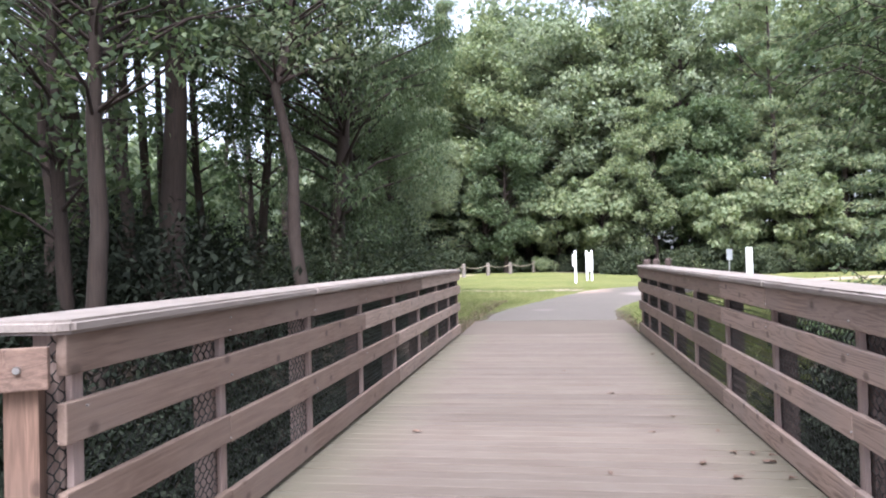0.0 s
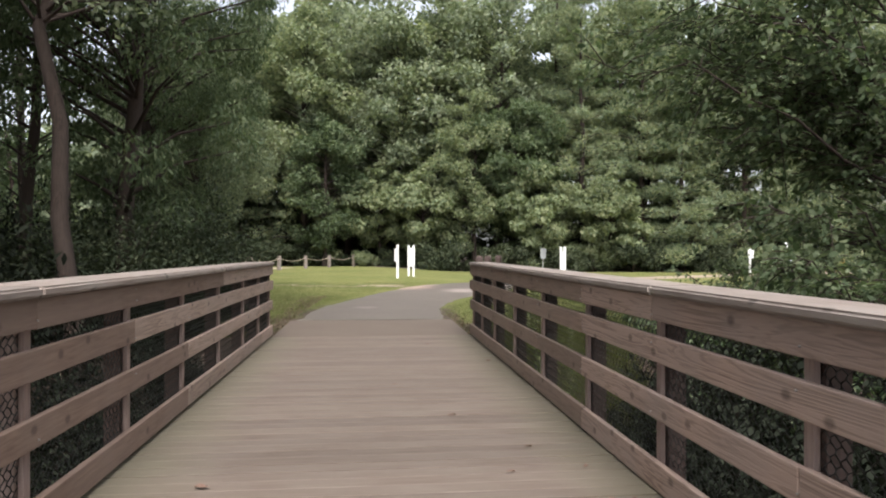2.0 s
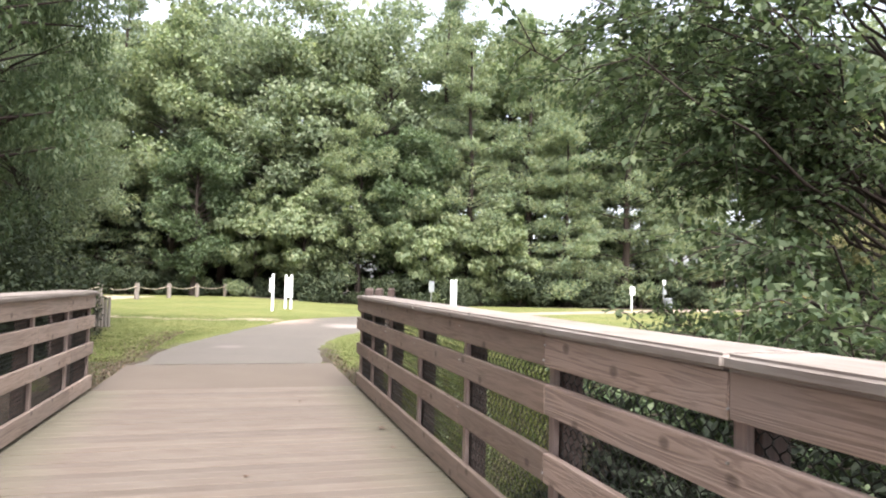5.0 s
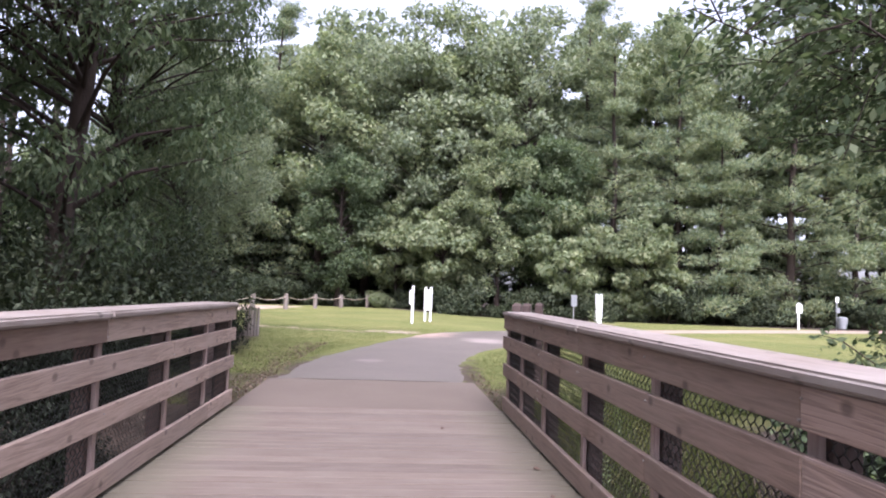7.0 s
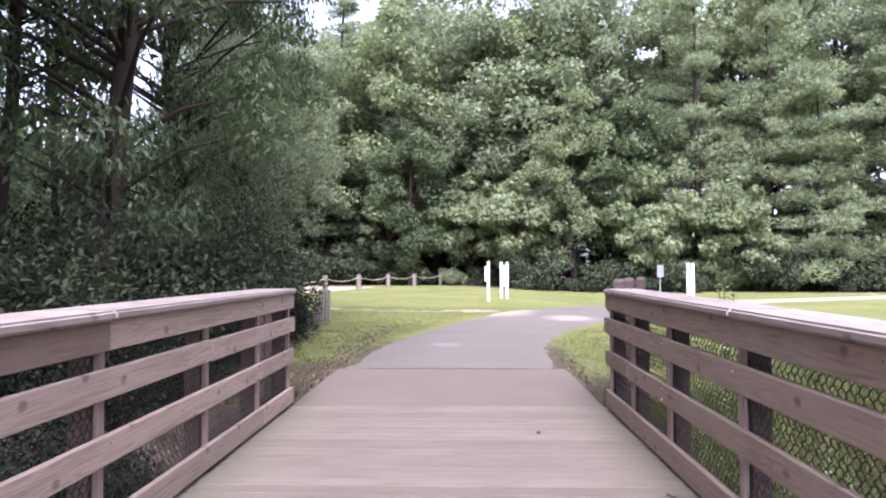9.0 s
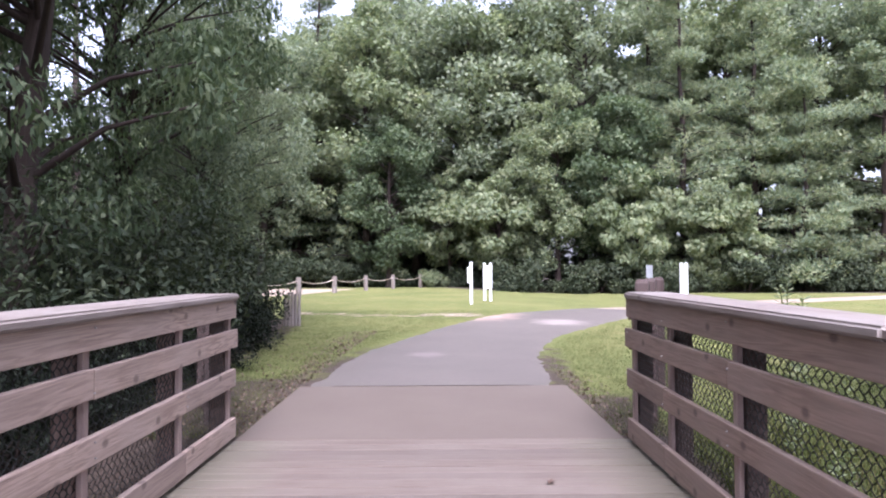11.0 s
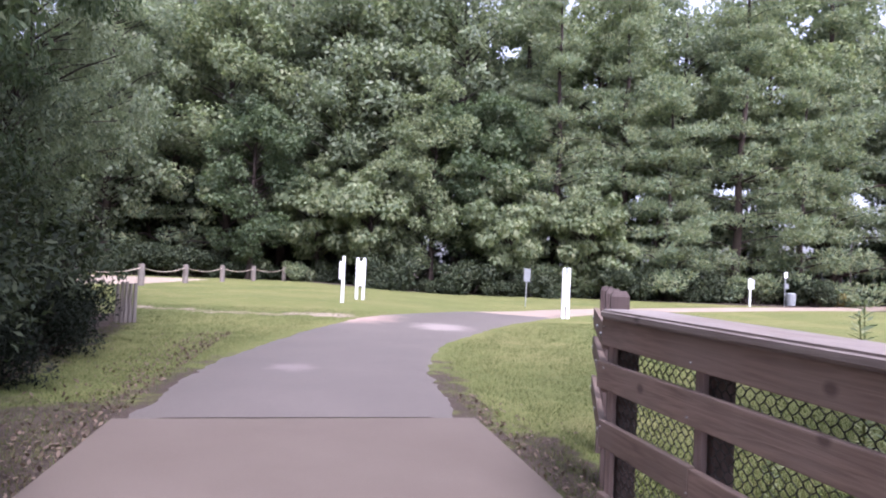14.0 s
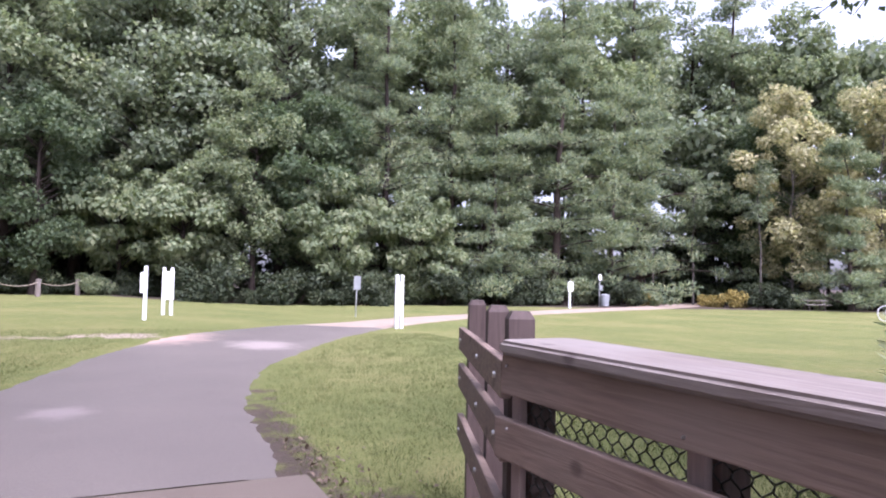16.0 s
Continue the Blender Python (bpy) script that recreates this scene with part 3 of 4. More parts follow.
def build_wing(sx, y, dy, far, head=1.20, mat=None, start=1.60, group="wing fences"):
    """Splayed three-post fence at a railing's end."""
    fence = thing("wing_fence", "splayed three-post timber wing fence at railing end", "fence", group)
    ax, ay = sx * start, y
    bx, by = sx * far[0], far[1]
    d = Vector((bx - ax, by - ay, 0))
    ln = d.length
    m = Matrix.Translation((ax, ay, 0)) @ Matrix.Rotation(math.atan2(d.y, d.x), 4, "Z")
    side = 1.0 if (sx * dy) > 0 else -1.0
    for f in ((0.09, 0.44, 0.95) if dy > 0 else (0.07, 0.5, 0.95)):
        bm = box(bmesh.new(), f * ln - 0.05, f * ln + 0.05, -side * 0.105 if side > 0 else 0.005, -0.005 if side > 0 else 0.105, -0.5, head)
        top = [v for v in bm.verts if v.co.z > 0]
        r = bmesh.ops.extrude_face_region(bm, geom=[fc for fc in bm.faces if all(v in top for v in fc.verts)])
        nv = [v for v in r["geom"] if isinstance(v, bmesh.types.BMVert)]
        c = sum((v.co for v in nv), Vector()) / len(nv)
        for v in nv:
            v.co = c + (v.co - c) * 0.66 + Vector((0, 0, 0.03))
        bmesh.ops.transform(bm, matrix=m, verts=bm.verts)
        part("post", bm, M_wing if mat is M_wing else M_post, fence)
    for z0, z1, nm in (BOARDS[:3] if dy > 0 else (BOARDS[0], BOARDS[2])):
        z0, z1 = z0 - 0.03, z1 - 0.03
        bm = box(bmesh.new(), 0.0, ln * 1.04, 0.0 if side > 0 else -0.038, 0.038 if side > 0 else 0.0, z0, z1, 0.006)
        bmesh.ops.transform(bm, matrix=m, verts=bm.verts)
        board = part("board", bm, M_wing_board if mat is M_wing else (mat or M_rail_dark), fence)
        for f in ((0.09, 0.44, 0.95) if dy > 0 else (0.07, 0.5, 0.95)):
            bm = bmesh.new()
            bmesh.ops.create_cone(bm, segments=10, radius1=0.014, radius2=0.011, depth=0.012, cap_ends=True,
                                  matrix=m @ Matrix.Translation((f * ln, side * 0.042, (z0 + z1) / 2)) @ Matrix.Rotation(-side * math.pi / 2, 4, "X"))
            part("bolt", bm, M_nail, board)


build_wing(1, -0.085, 1, (2.21, 1.50), start=1.555)
build_wing(-1, 0.02, 1, (2.27, 1.55), 1.0, M_rail)
build_wing(-1, -9.775, -1, (2.65, -10.35), 0.98, M_wing, 1.53)
build_wing(1, -9.775, -1, (2.65, -10.35), 0.98, M_wing, 1.53)

# ---------------- signs and park furniture ----------------
def on(x, y):
    return ground_z(x, y) + 0.0


def flat_post(bm, x, y, z0, z1, w=0.10, d=0.10):
    box(bm, x - w / 2, x + w / 2, y - d / 2, y + d / 2, z0, z1, 0.008)
    return bm


def notice_post(x, y, turn, h, pair, gap, board, label):
    """White painted post or pair of posts carrying a narrow notice board."""
    z = on(x, y)
    t = thing("notice_board", label, "sign", "white trail signs", at=(x, y, z))
    t.rotation_euler = (0, 0, radians(turn))
    xs = (-gap / 2, gap / 2) if pair else (0.0,)
    for px in xs:
        part("post", flat_post(bmesh.new(), px, 0, -0.05, h, 0.085, 0.085), M_white, t)
    if board:
        part("board", box(bmesh.new(), board[0], board[1], -0.07, -0.046, h * board[2], h * board[3], 0.006), M_white, t)
    return t


notice_post(0.98, 15.35, 0, 1.27, False, 0, (-0.12, 0.0, 0.50, 0.88), "white painted wooden post with a small notice board")
notice_post(1.62, 17.45, 0, 1.27, True, 0.20, (-0.15, 0.15, 0.32, 0.92), "white painted two-post notice board on the lawn")
notice_post(7.32, 15.0, 0, 1.46, True, 0.145, (-0.03, 0.03, 0.25, 0.86), "tall white painted twin-post trail sign beside the path")
notice_post(22.2, 27.4, 0, 1.45, False, 0, (-0.15, 0.19, 0.62, 0.95), "white painted post with a small white notice board")


def small_sign(x, y, h):
    z = on(x, y)
    t = thing("path_sign", "grey back of a small metal sign on a thin pole", "sign", at=(x, y, z))
    V, F = tubes([[((0, 0, -0.05), 0.022), ((0.03, 0, h), 0.022)]], 8)
    part_me = fast_mesh("pole", V, F, True)
    link_mesh("pole", part_me, M_galv, t)
    part("plate", box(bmesh.new(), -0.10, 0.15, -0.034, -0.028, h - 0.47, h + 0.01, 0.002), M_signback, t)


small_sign(7.9, 20.35, 1.40)


def waste_station(x, y):
    z = on(x, y)
    t = thing("waste_station", "dog waste station with a grey bin on a pole", "bin", at=(x, y, z))
    V, F = tubes([[((0, 0, -0.05), 0.035), ((0, 0, 1.85), 0.035)]], 8)
    link_mesh("pole", fast_mesh("pole", V, F, True), M_galv, t)
    part("sign_plate", box(bmesh.new(), -0.10, 0.10, -0.06, -0.045, 1.55, 1.86, 0.003), M_white, t)
    part("bag_dispenser", box(bmesh.new(), -0.12, 0.12, -0.14, -0.045, 0.95, 1.25, 0.01), M_signback, t)
    bm = bmesh.new()
    bmesh.ops.create_cone(bm, segments=20, radius1=0.22, radius2=0.26, depth=0.6, cap_ends=True, matrix=Matrix.Translation((0.12, -0.33, 0.38)))
    part("bin_body", bm, M_grey, t)
    bm = bmesh.new()
    bmesh.ops.create_uvsphere(bm, u_segments=20, v_segments=8, radius=0.26, matrix=Matrix.Translation((0.12, -0.33, 0.68)) @ Matrix.Diagonal((1, 1, 0.35, 1)))
    part("bin_lid", bm, M_grey, t, smooth=True)


waste_station(25.4, 28.9)


def rope_fence():
    pts = [(-7.2, 14.0), (-6.5, 17.5), (-5.47, 21.1), (-4.72, 25.2), (-3.70, 28.6), (-2.57, 31.8), (-1.15, 34.2), (0.2, 35.9), (1.5, 38.2)]
    post = None
    rng = random.Random(2)
    tops = []
    for i, (x, y) in enumerate(pts):
        z = on(x, y)
        if post is None:
            bm = bmesh.new()
            bmesh.ops.create_cone(bm, segments=14, radius1=0.115, radius2=0.105, depth=0.85, cap_ends=True, matrix=Matrix.Translation((0, 0, 0.33)))
            bmesh.ops.bevel(bm, geom=[e for e in bm.edges if all(v.co.z > 0.7 for v in e.verts)], offset=0.02, segments=2, affect="EDGES")
            post = part("fence_post", bm, M_fencepost)
            tagged(post, "round weathered wooden bollard of a rope fence", "post", "rope fence posts")
            post.location = (x, y, z)
        else:
            copy_thing(post, Matrix.Translation((x, y, z)) @ Matrix.Rotation(rng.uniform(0, 6), 4, "Z"))
        tops.append(Vector((x, y, z + 0.62)))
    for a, b in zip(tops, tops[1:]):
        path = []
        for k in range(13):
            f = k / 12
            p = a.lerp(b, f)
            p.z -= 0.16 * 4 * f * (1 - f)
            path.append((tuple(p), 0.018))
        V, F = tubes([path], 6)
        tagged(link_mesh("fence_rope", fast_mesh("fence_rope", V, F, True), M_rope), "sagging tan rope slung between fence bollards", "rope", "fence ropes")


rope_fence()


def small_stake(x, y):
    bm = flat_post(bmesh.new(), 0, 0, -0.05, 0.42, 0.07, 0.07)
    ob = part("marker_stake", bm, M_white)
    ob.location = (x, y, on(x, y))
    tagged(ob, "short pale marker stake in the lawn", "stake")


small_stake(4.08, 32.5)


def stave_screen(x, y):
    """Old low palisade of rough staves beside the bushes."""
    t = thing("stave_screen", "low weathered palisade of upright staves by the bushes", "fence", at=(x, y, on(x, y)))
    rng = random.Random(9)
    for i in range(5):
        px = -0.16 + i * 0.078
        h = 0.74 + rng.uniform(-0.06, 0.06)
        V, F = tubes([[((px, rng.uniform(-0.02, 0.02), -0.05), 0.042), ((px + rng.uniform(-0.01, 0.01), 0, h), 0.034)]], 8)
        link_mesh("stave", fast_mesh("stave", V, F, True), M_fencepost, t)


stave_screen(-3.42, 10.7)


def picnic_table(x, y, turn):
    z = on(x, y)
    t = thing("picnic_table", "pale picnic bench table at the lawn's edge", "table", at=(x, y, z))
    t.rotation_euler, t.scale = (0, 0, radians(turn)), (0.74, 0.74, 0.82)
    part("tabletop", box(bmesh.new(), -0.95, 0.95, -0.38, 0.38, 0.70, 0.76, 0.01), M_fencepost, t)
    for s in (-1, 1):
        part("bench", box(bmesh.new(), -0.95, 0.95, s * 0.68 - 0.13, s * 0.68 + 0.13, 0.41, 0.46, 0.01), M_fencepost, t)
    for px in (-0.6, 0.6):
        for s in (-1, 1):
            V, F = tubes([[((px, s * 0.62, -0.03), 0.045), ((px, s * 0.22, 0.70), 0.045)]], 6)
            link_mesh("leg", fast_mesh("leg", V, F), M_fencepost, t)
        part("brace", box(bmesh.new(), px - 0.03, px + 0.03, -0.78, 0.78, 0.35, 0.41, 0.005), M_fencepost, t)


picnic_table(38.0, 24.6, -32)


def bicycle(x, y, turn):
    """Pale bicycle standing on the far lawn."""
    t = thing("bicycle", "pale bicycle standing on the far lawn", "bicycle", at=(x, y, on(x, y)))
    t.rotation_euler = (0, 0, radians(turn))
    for cx in (-0.52, 0.52):
        ring = [((cx + 0.32 * math.cos(a), 0, 0.34 + 0.32 * math.sin(a)), 0.02) for a in [k * math.pi / 16 for k in range(33)]]
        V, F = tubes([ring], 6)
        w = link_mesh("wheel", fast_mesh("wheel", V, F, True), M_tyre, t)
        for a in [k * math.pi / 6 for k in range(12)]:
            V, F = tubes([[((cx, 0, 0.34), 0.004), ((cx + 0.31 * math.cos(a), 0, 0.34 + 0.31 * math.sin(a)), 0.004)]], 4)
            link_mesh("spoke", fast_mesh("spoke", V, F), M_galv, w)
    fr = [((-0.52, 0, 0.34), (-0.06, 0, 0.30)), ((-0.06, 0, 0.30), (-0.18, 0, 0.80)), ((-0.18, 0, 0.74), (-0.52, 0, 0.34)), ((-0.16, 0, 0.72), (0.34, 0, 0.78)), ((-0.06, 0, 0.30), (0.36, 0, 0.66)), ((0.31, 0, 0.92), (0.52, 0, 0.34))]
    V, F = tubes([[(a, 0.018), (b, 0.018)] for a, b in fr], 6)
    link_mesh("frame", fast_mesh("frame", V, F, True), M_white, t)
    V, F = tubes([[((0.30, -0.27, 0.96), 0.014), ((0.33, 0, 0.94), 0.014), ((0.30, 0.27, 0.96), 0.014)]], 6)
    link_mesh("handlebar", fast_mesh("handlebar", V, F, True), M_galv, t)
    part("saddle", box(bmesh.new(), -0.30, -0.06, -0.07, 0.07, 0.80, 0.85, 0.02), M_grey, t)


bicycle(30.05, 15.15, -212)


# ---------------- trees ----------------
def crown_mesh(name, rng, clumps, n, L, W, up, droop, flat, shell=0.35, grow=0.3):
    """Leaves scattered in rounded clumps: (centre, radius) pairs."""
    C = np.array([c for c, r in clumps])
    R = np.array([r for c, r in clumps])
    pick = rng.choice(len(C), size=n, p=R ** 1.5 / np.sum(R ** 1.5))
    d = rng.normal(size=(n, 3))
    d /= np.linalg.norm(d, axis=1, keepdims=True)
    rad = rng.uniform(shell ** 3, 1.25, size=(n, 1)) ** (1 / 3)
    off = d * rad * R[pick][:, None]
    off[:, 2] *= flat
    P = C[pick] + off
    V, F = leaf_quads(P, L, W, rng, up, d * grow, droop, d * 1.3)
    return fast_mesh(name, V, F)


def trunk_paths(rng, H, r, lean=(0, 0), wob=0.12, start=-0.3):
    pts, n = [], 9
    for i in range(n):
        f = i / (n - 1)
        x = lean[0] * f + rng.normal() * wob * f
        y = lean[1] * f + rng.normal() * wob * f
        flare = 1.0 + 0.5 * max(0, 0.12 - f) / 0.12
        pts.append(((x, y, start + f * (H - start)), r * flare * (1 - 0.82 * f) + 0.01))
    return pts


def at_height(trunk, z):
    for (a, ra), (b, rb) in zip(trunk, trunk[1:]):
        if a[2] <= z <= b[2]:
            f = (z - a[2]) / (b[2] - a[2])
            return tuple(a[k] + f * (b[k] - a[k]) for k in range(3)), ra + f * (rb - ra)
    return trunk[-1]


def limb(rng, trunk, c, drop=0.35):
    L = math.hypot(c[0], c[1])
    s, sr = at_height(trunk, max(0.4, c[2] - drop * L - 0.2))
    mid = [(s[k] + c[k]) / 2 + rng.normal() * 0.08 for k in range(3)]
    mid[2] += 0.08 * L
    return [(s, sr * 0.36), (tuple(mid), sr * 0.2), (tuple(c), max(0.006, sr * 0.07))]


def broadleaf(seed, H, R, base, r, n, L, W, mat, bark=None, lean=(0, 0), nc=34, droop=0.1, flat=0.75, csize=0.3, low=1.0, wob=0.12):
    """Meshes of one broad-leaved tree: trunk with limbs, and crown."""
    rng = np.random.default_rng(seed)
    trunk = trunk_paths(rng, H * 0.82, r, lean, wob)
    clumps, paths = [], [trunk]
    for i in range(nc):
        u = rng.normal(size=3)
        u /= np.linalg.norm(u)
        k = rng.uniform(0.45, 1.0)
        zc = (base + H) / 2 + u[2] * k * (H - base) / 2
        f = (zc - base) / (H - base)
        wid = R * (0.55 + 0.6 * math.sin(math.pi * min(1, max(0, 0.12 + f * 0.85))))
        wid *= low + (1 - low) * min(1.0, max(0.0, f) * 2.2)
        ax, _ = at_height(trunk, min(zc, H * 0.9))
        c = (ax[0] + u[0] * k * wid * 0.85, ax[1] + u[1] * k * wid * 0.85, zc)
        clumps.append((c, R * csize * rng.uniform(0.6, 1.35)))
        paths.append(limb(rng, trunk, c))
    V, F = tubes(paths[:1], 10)
    VB, FB = tubes(paths[1:], 5)
    return fast_mesh("trunk", V, F, True), fast_mesh("branches", VB, FB, True), crown_mesh("crown", rng, clumps, n, L, W, 0.5, droop, flat), bark or M_bark, mat


def pine(seed, H, R, base, r, n, L, W, mat, bark=None):
    """Meshes of one pine: boughs in loose tiers, each carrying rounded tufts of needles."""
    rng = np.random.default_rng(seed)
    trunk = trunk_paths(rng, H * 0.91, r, (rng.normal() * 0.4, rng.normal() * 0.4), 0.12)
    clumps, paths = [], [trunk]
    tiers = int((H - base) / 1.35)
    for i in range(tiers + 1):
        f = i / max(1, tiers)
        z = base + f * (H - base) * 0.95
        wid = R * (1.0 - 0.72 * f ** 2.2) * (0.78 + 0.22 * math.sin(7.0 * f + seed))
        ax, _ = at_height(trunk, min(z, H * 0.9))
        for k in range(max(4, int(6 * (1 - 0.3 * f)))):
            a = rng.uniform(0, 2 * math.pi)
            reach = wid * rng.uniform(0.6, 1.12)
            lift = rng.uniform(-0.1, 0.55)
            tip = (ax[0] + math.cos(a) * reach, ax[1] + math.sin(a) * reach, z + lift)
            paths.append(limb(rng, trunk, tip, 0.05))
            q = 1.0
            while q * reach > 0.5:
                side = rng.normal() * 0.45 * reach * q * 0.6
                p = (ax[0] + math.cos(a) * reach * q - math.sin(a) * side, ax[1] + math.sin(a) * reach * q + math.cos(a) * side, z + lift * q + rng.uniform(-0.15, 0.3))
                clumps.append((p, rng.uniform(0.42, 0.78)))
                q -= rng.uniform(0.16, 0.30)
    top = trunk[-1][0]
    for k in range(5):
        clumps.append(((top[0] + rng.normal() * 0.5, top[1] + rng.normal() * 0.5, H * rng.uniform(0.92, 0.985)), rng.uniform(0.5, 0.8)))
    V, F = tubes(paths[:1], 10)
    VB, FB = tubes(paths[1:], 5)
    return fast_mesh("trunk", V, F, True), fast_mesh("branches", VB, FB, True), crown_mesh("crown", rng, clumps, n, L, W, 0.45, -0.2, 0.62, 0.45, 0.75), bark or M_bark, mat


def plant(name, kit, x, y, label, category="tree", group="", turn=0.0, scale=1.0, z=None):
    t = thing(name, label, category, group, at=(x, y, ground_z(x, y) if z is None else z))
    t.rotation_euler = (0, 0, turn)
    t.scale = (scale, scale, scale)
    link_mesh("trunk", kit[0], kit[3], t)
    link_mesh("branchwork", kit[1], kit[3], t)["kind"] = "stuff"
    link_mesh("crown", kit[2], kit[4], t)["kind"] = "stuff"
    return t


def polar(az, d, ox=0.24, oy=-2.2):
    a = radians(az)
    return ox + d * math.sin(a), oy + d * math.cos(a)


KITS = {
    "oak_a": broadleaf(21, 19.5, 4.4, 1.2, 0.26, 18500, 0.27, 0.17, L_mid, nc=105, csize=0.215, flat=0.72),
    "oak_b": broadleaf(22, 21.5, 4.8, 1.5, 0.30, 19500, 0.27, 0.17, L_olive, nc=115, csize=0.21, flat=0.72),
    "dark_a": broadleaf(23, 15.0, 4.0, 0.8, 0.24, 15500, 0.27, 0.17, L_dark, nc=95, csize=0.215, flat=0.72),
    "yellow_a": broadleaf(24, 12.5, 3.1, 0.8, 0.065, 14000, 0.22, 0.13, L_yellow, M_bark_pale, nc=70, csize=0.22),
    "small_a": broadleaf(25, 7.5, 2.9, 0.3, 0.12, 10500, 0.30, 0.16, L_mid, nc=60, csize=0.24, droop=0.5, flat=0.65),
    "pine_a": pine(31, 19.5, 4.3, 1.2, 0.24, 26000, 0.27, 0.07, L_pine),
    "pine_b": pine(32, 21.5, 4.7, 2.0, 0.28, 28000, 0.27, 0.07, L_pine),
    "pine_c": pine(33, 12.0, 3.8, 0.8, 0.18, 19000, 0.27, 0.07, L_pine),
}
# the wall of trees beyond the lawn: azimuth, distance, kind, scale
WALL = [
    (-23, 40, "dark_a", 0.9), (-16, 41, "oak_b", 0.92), (-11, 43, "pine_b", 1.0), (-7, 40, "oak_a", 1.0), (-2.5, 42, "oak_b", 0.98), (-5, 37, "dark_a", 0.75),
    (0.5, 38, "small_a", 1.0), (2.5, 40, "oak_b", 1.05), (6.5, 41, "oak_a", 1.15), (5, 36, "small_a", 0.95), (10.3, 35.5, "oak_a", 0.62),
    (12.5, 41, "oak_b", 1.1), (14.5, 36.5, "dark_a", 0.85), (17, 35.5, "small_a", 1.0), (18.5, 42, "pine_b", 1.05), (21.0, 38, "pine_a", 0.97),
    (24, 36.5, "small_a", 0.9), (24.5, 44, "oak_a", 1.12), (26.6, 39.5, "pine_a", 0.97), (30.2, 39, "pine_c", 1.05), (31, 46, "oak_b", 1.02), (35.3, 42, "pine_b", 1.0),
    (37.5, 47, "oak_a", 1.08), (39.8, 44, "pine_c", 1.15), (42, 50, "pine_b", 1.2), (46, 58, "oak_b", 1.25), (49.5, 55, "pine_b", 1.15), (53.2, 50, "yellow_a", 1.25),
    (57.0, 47.5, "pine_c", 0.85), (51.0, 54, "dark_a", 1.0), (54, 57, "oak_a", 1.2), (58.8, 52, "yellow_a", 1.25), (61, 54, "pine_b", 0.78), (66, 52, "oak_b", 0.75),
]
WORDS = {"oak": ("broadleaf_tree", "tall green broadleaf tree in the wood's edge", "wood edge broadleaf trees"), "dark": ("broadleaf_tree", "dense dark green broadleaf tree in the wood's edge", "wood edge broadleaf trees"),
         "yellow": ("broadleaf_tree", "slender tree with yellowing leaves and pale trunk", "yellowing trees"), "small": ("broadleaf_tree", "low leafy young tree at the wood's edge", "young trees"),
         "pine": ("pine_tree", "tall pine with flat tiers of green needles", "wood edge pines")}
trng = random.Random(77)
for az, d, kind, sc in WALL:
    x, y = polar(az, d)
    nm, lab, grp = WORDS[kind.split("_")[0]]
    plant(nm, KITS[kind], x, y, lab, group=grp, turn=trng.uniform(0, 6.28), scale=sc)


def far_woods():
    """Dense mass of leaves and stems behind the first row of trees."""
    rng = np.random.default_rng(40)
    clumps, stems = [], []
    for i in range(820):
        az = rng.uniform(-20, 68)
        d = rng.uniform(45, 60) + 0.35 * max(0.0, az - 25)
        top = 22.0 if -8 < az < 44 else (18.0 if az <= -8 else 20.0)
        if i > 690:
            az = rng.uniform(-75, -20)
            d, top = rng.uniform(24, 40), 7.0
        x, y = polar(az, d)
        clumps.append(((x, y, rng.uniform(0.3, 1.0) ** 0.8 * top), rng.uniform(1.2, 2.4)))
    for i in range(90):
        az, d = rng.uniform(-24, 70), rng.uniform(43, 52)
        d += 0.7 * max(0.0, az - 30)
        x, y = polar(az, d)
        stems.append([((x, y, -0.2), 0.2), ((x + rng.normal() * 0.3, y, 4), 0.14), ((x + rng.normal() * 0.5, y, 8), 0.04)])
    ob = link_mesh("far_woods", crown_mesh("far_woods", rng, clumps, 120000, 0.66, 0.36, 0.4, 0.1, 0.8, 0.1), L_olive)
    tagged(ob, "dense dark green woodland closing the view", "woods", kind="stuff")
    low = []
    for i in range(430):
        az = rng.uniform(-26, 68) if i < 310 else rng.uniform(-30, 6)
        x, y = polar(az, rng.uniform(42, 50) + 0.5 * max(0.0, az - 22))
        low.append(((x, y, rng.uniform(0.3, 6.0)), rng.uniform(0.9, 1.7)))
    # Leaf colour here holds the shade at the foot of the tree wall.
    ob = link_mesh("far_undergrowth", crown_mesh("far_undergrowth", rng, low, 66000, 0.44, 0.27, 0.4, 0.1, 0.9, 0.1), L_under_shade)
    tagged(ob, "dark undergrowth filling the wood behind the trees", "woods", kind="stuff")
    V, F = tubes(stems, 6)
    tagged(link_mesh("far_stems", fast_mesh("far_stems", V, F, True), M_bark), "dark tree stems deep in the wood", "woods", kind="stuff")


far_woods()


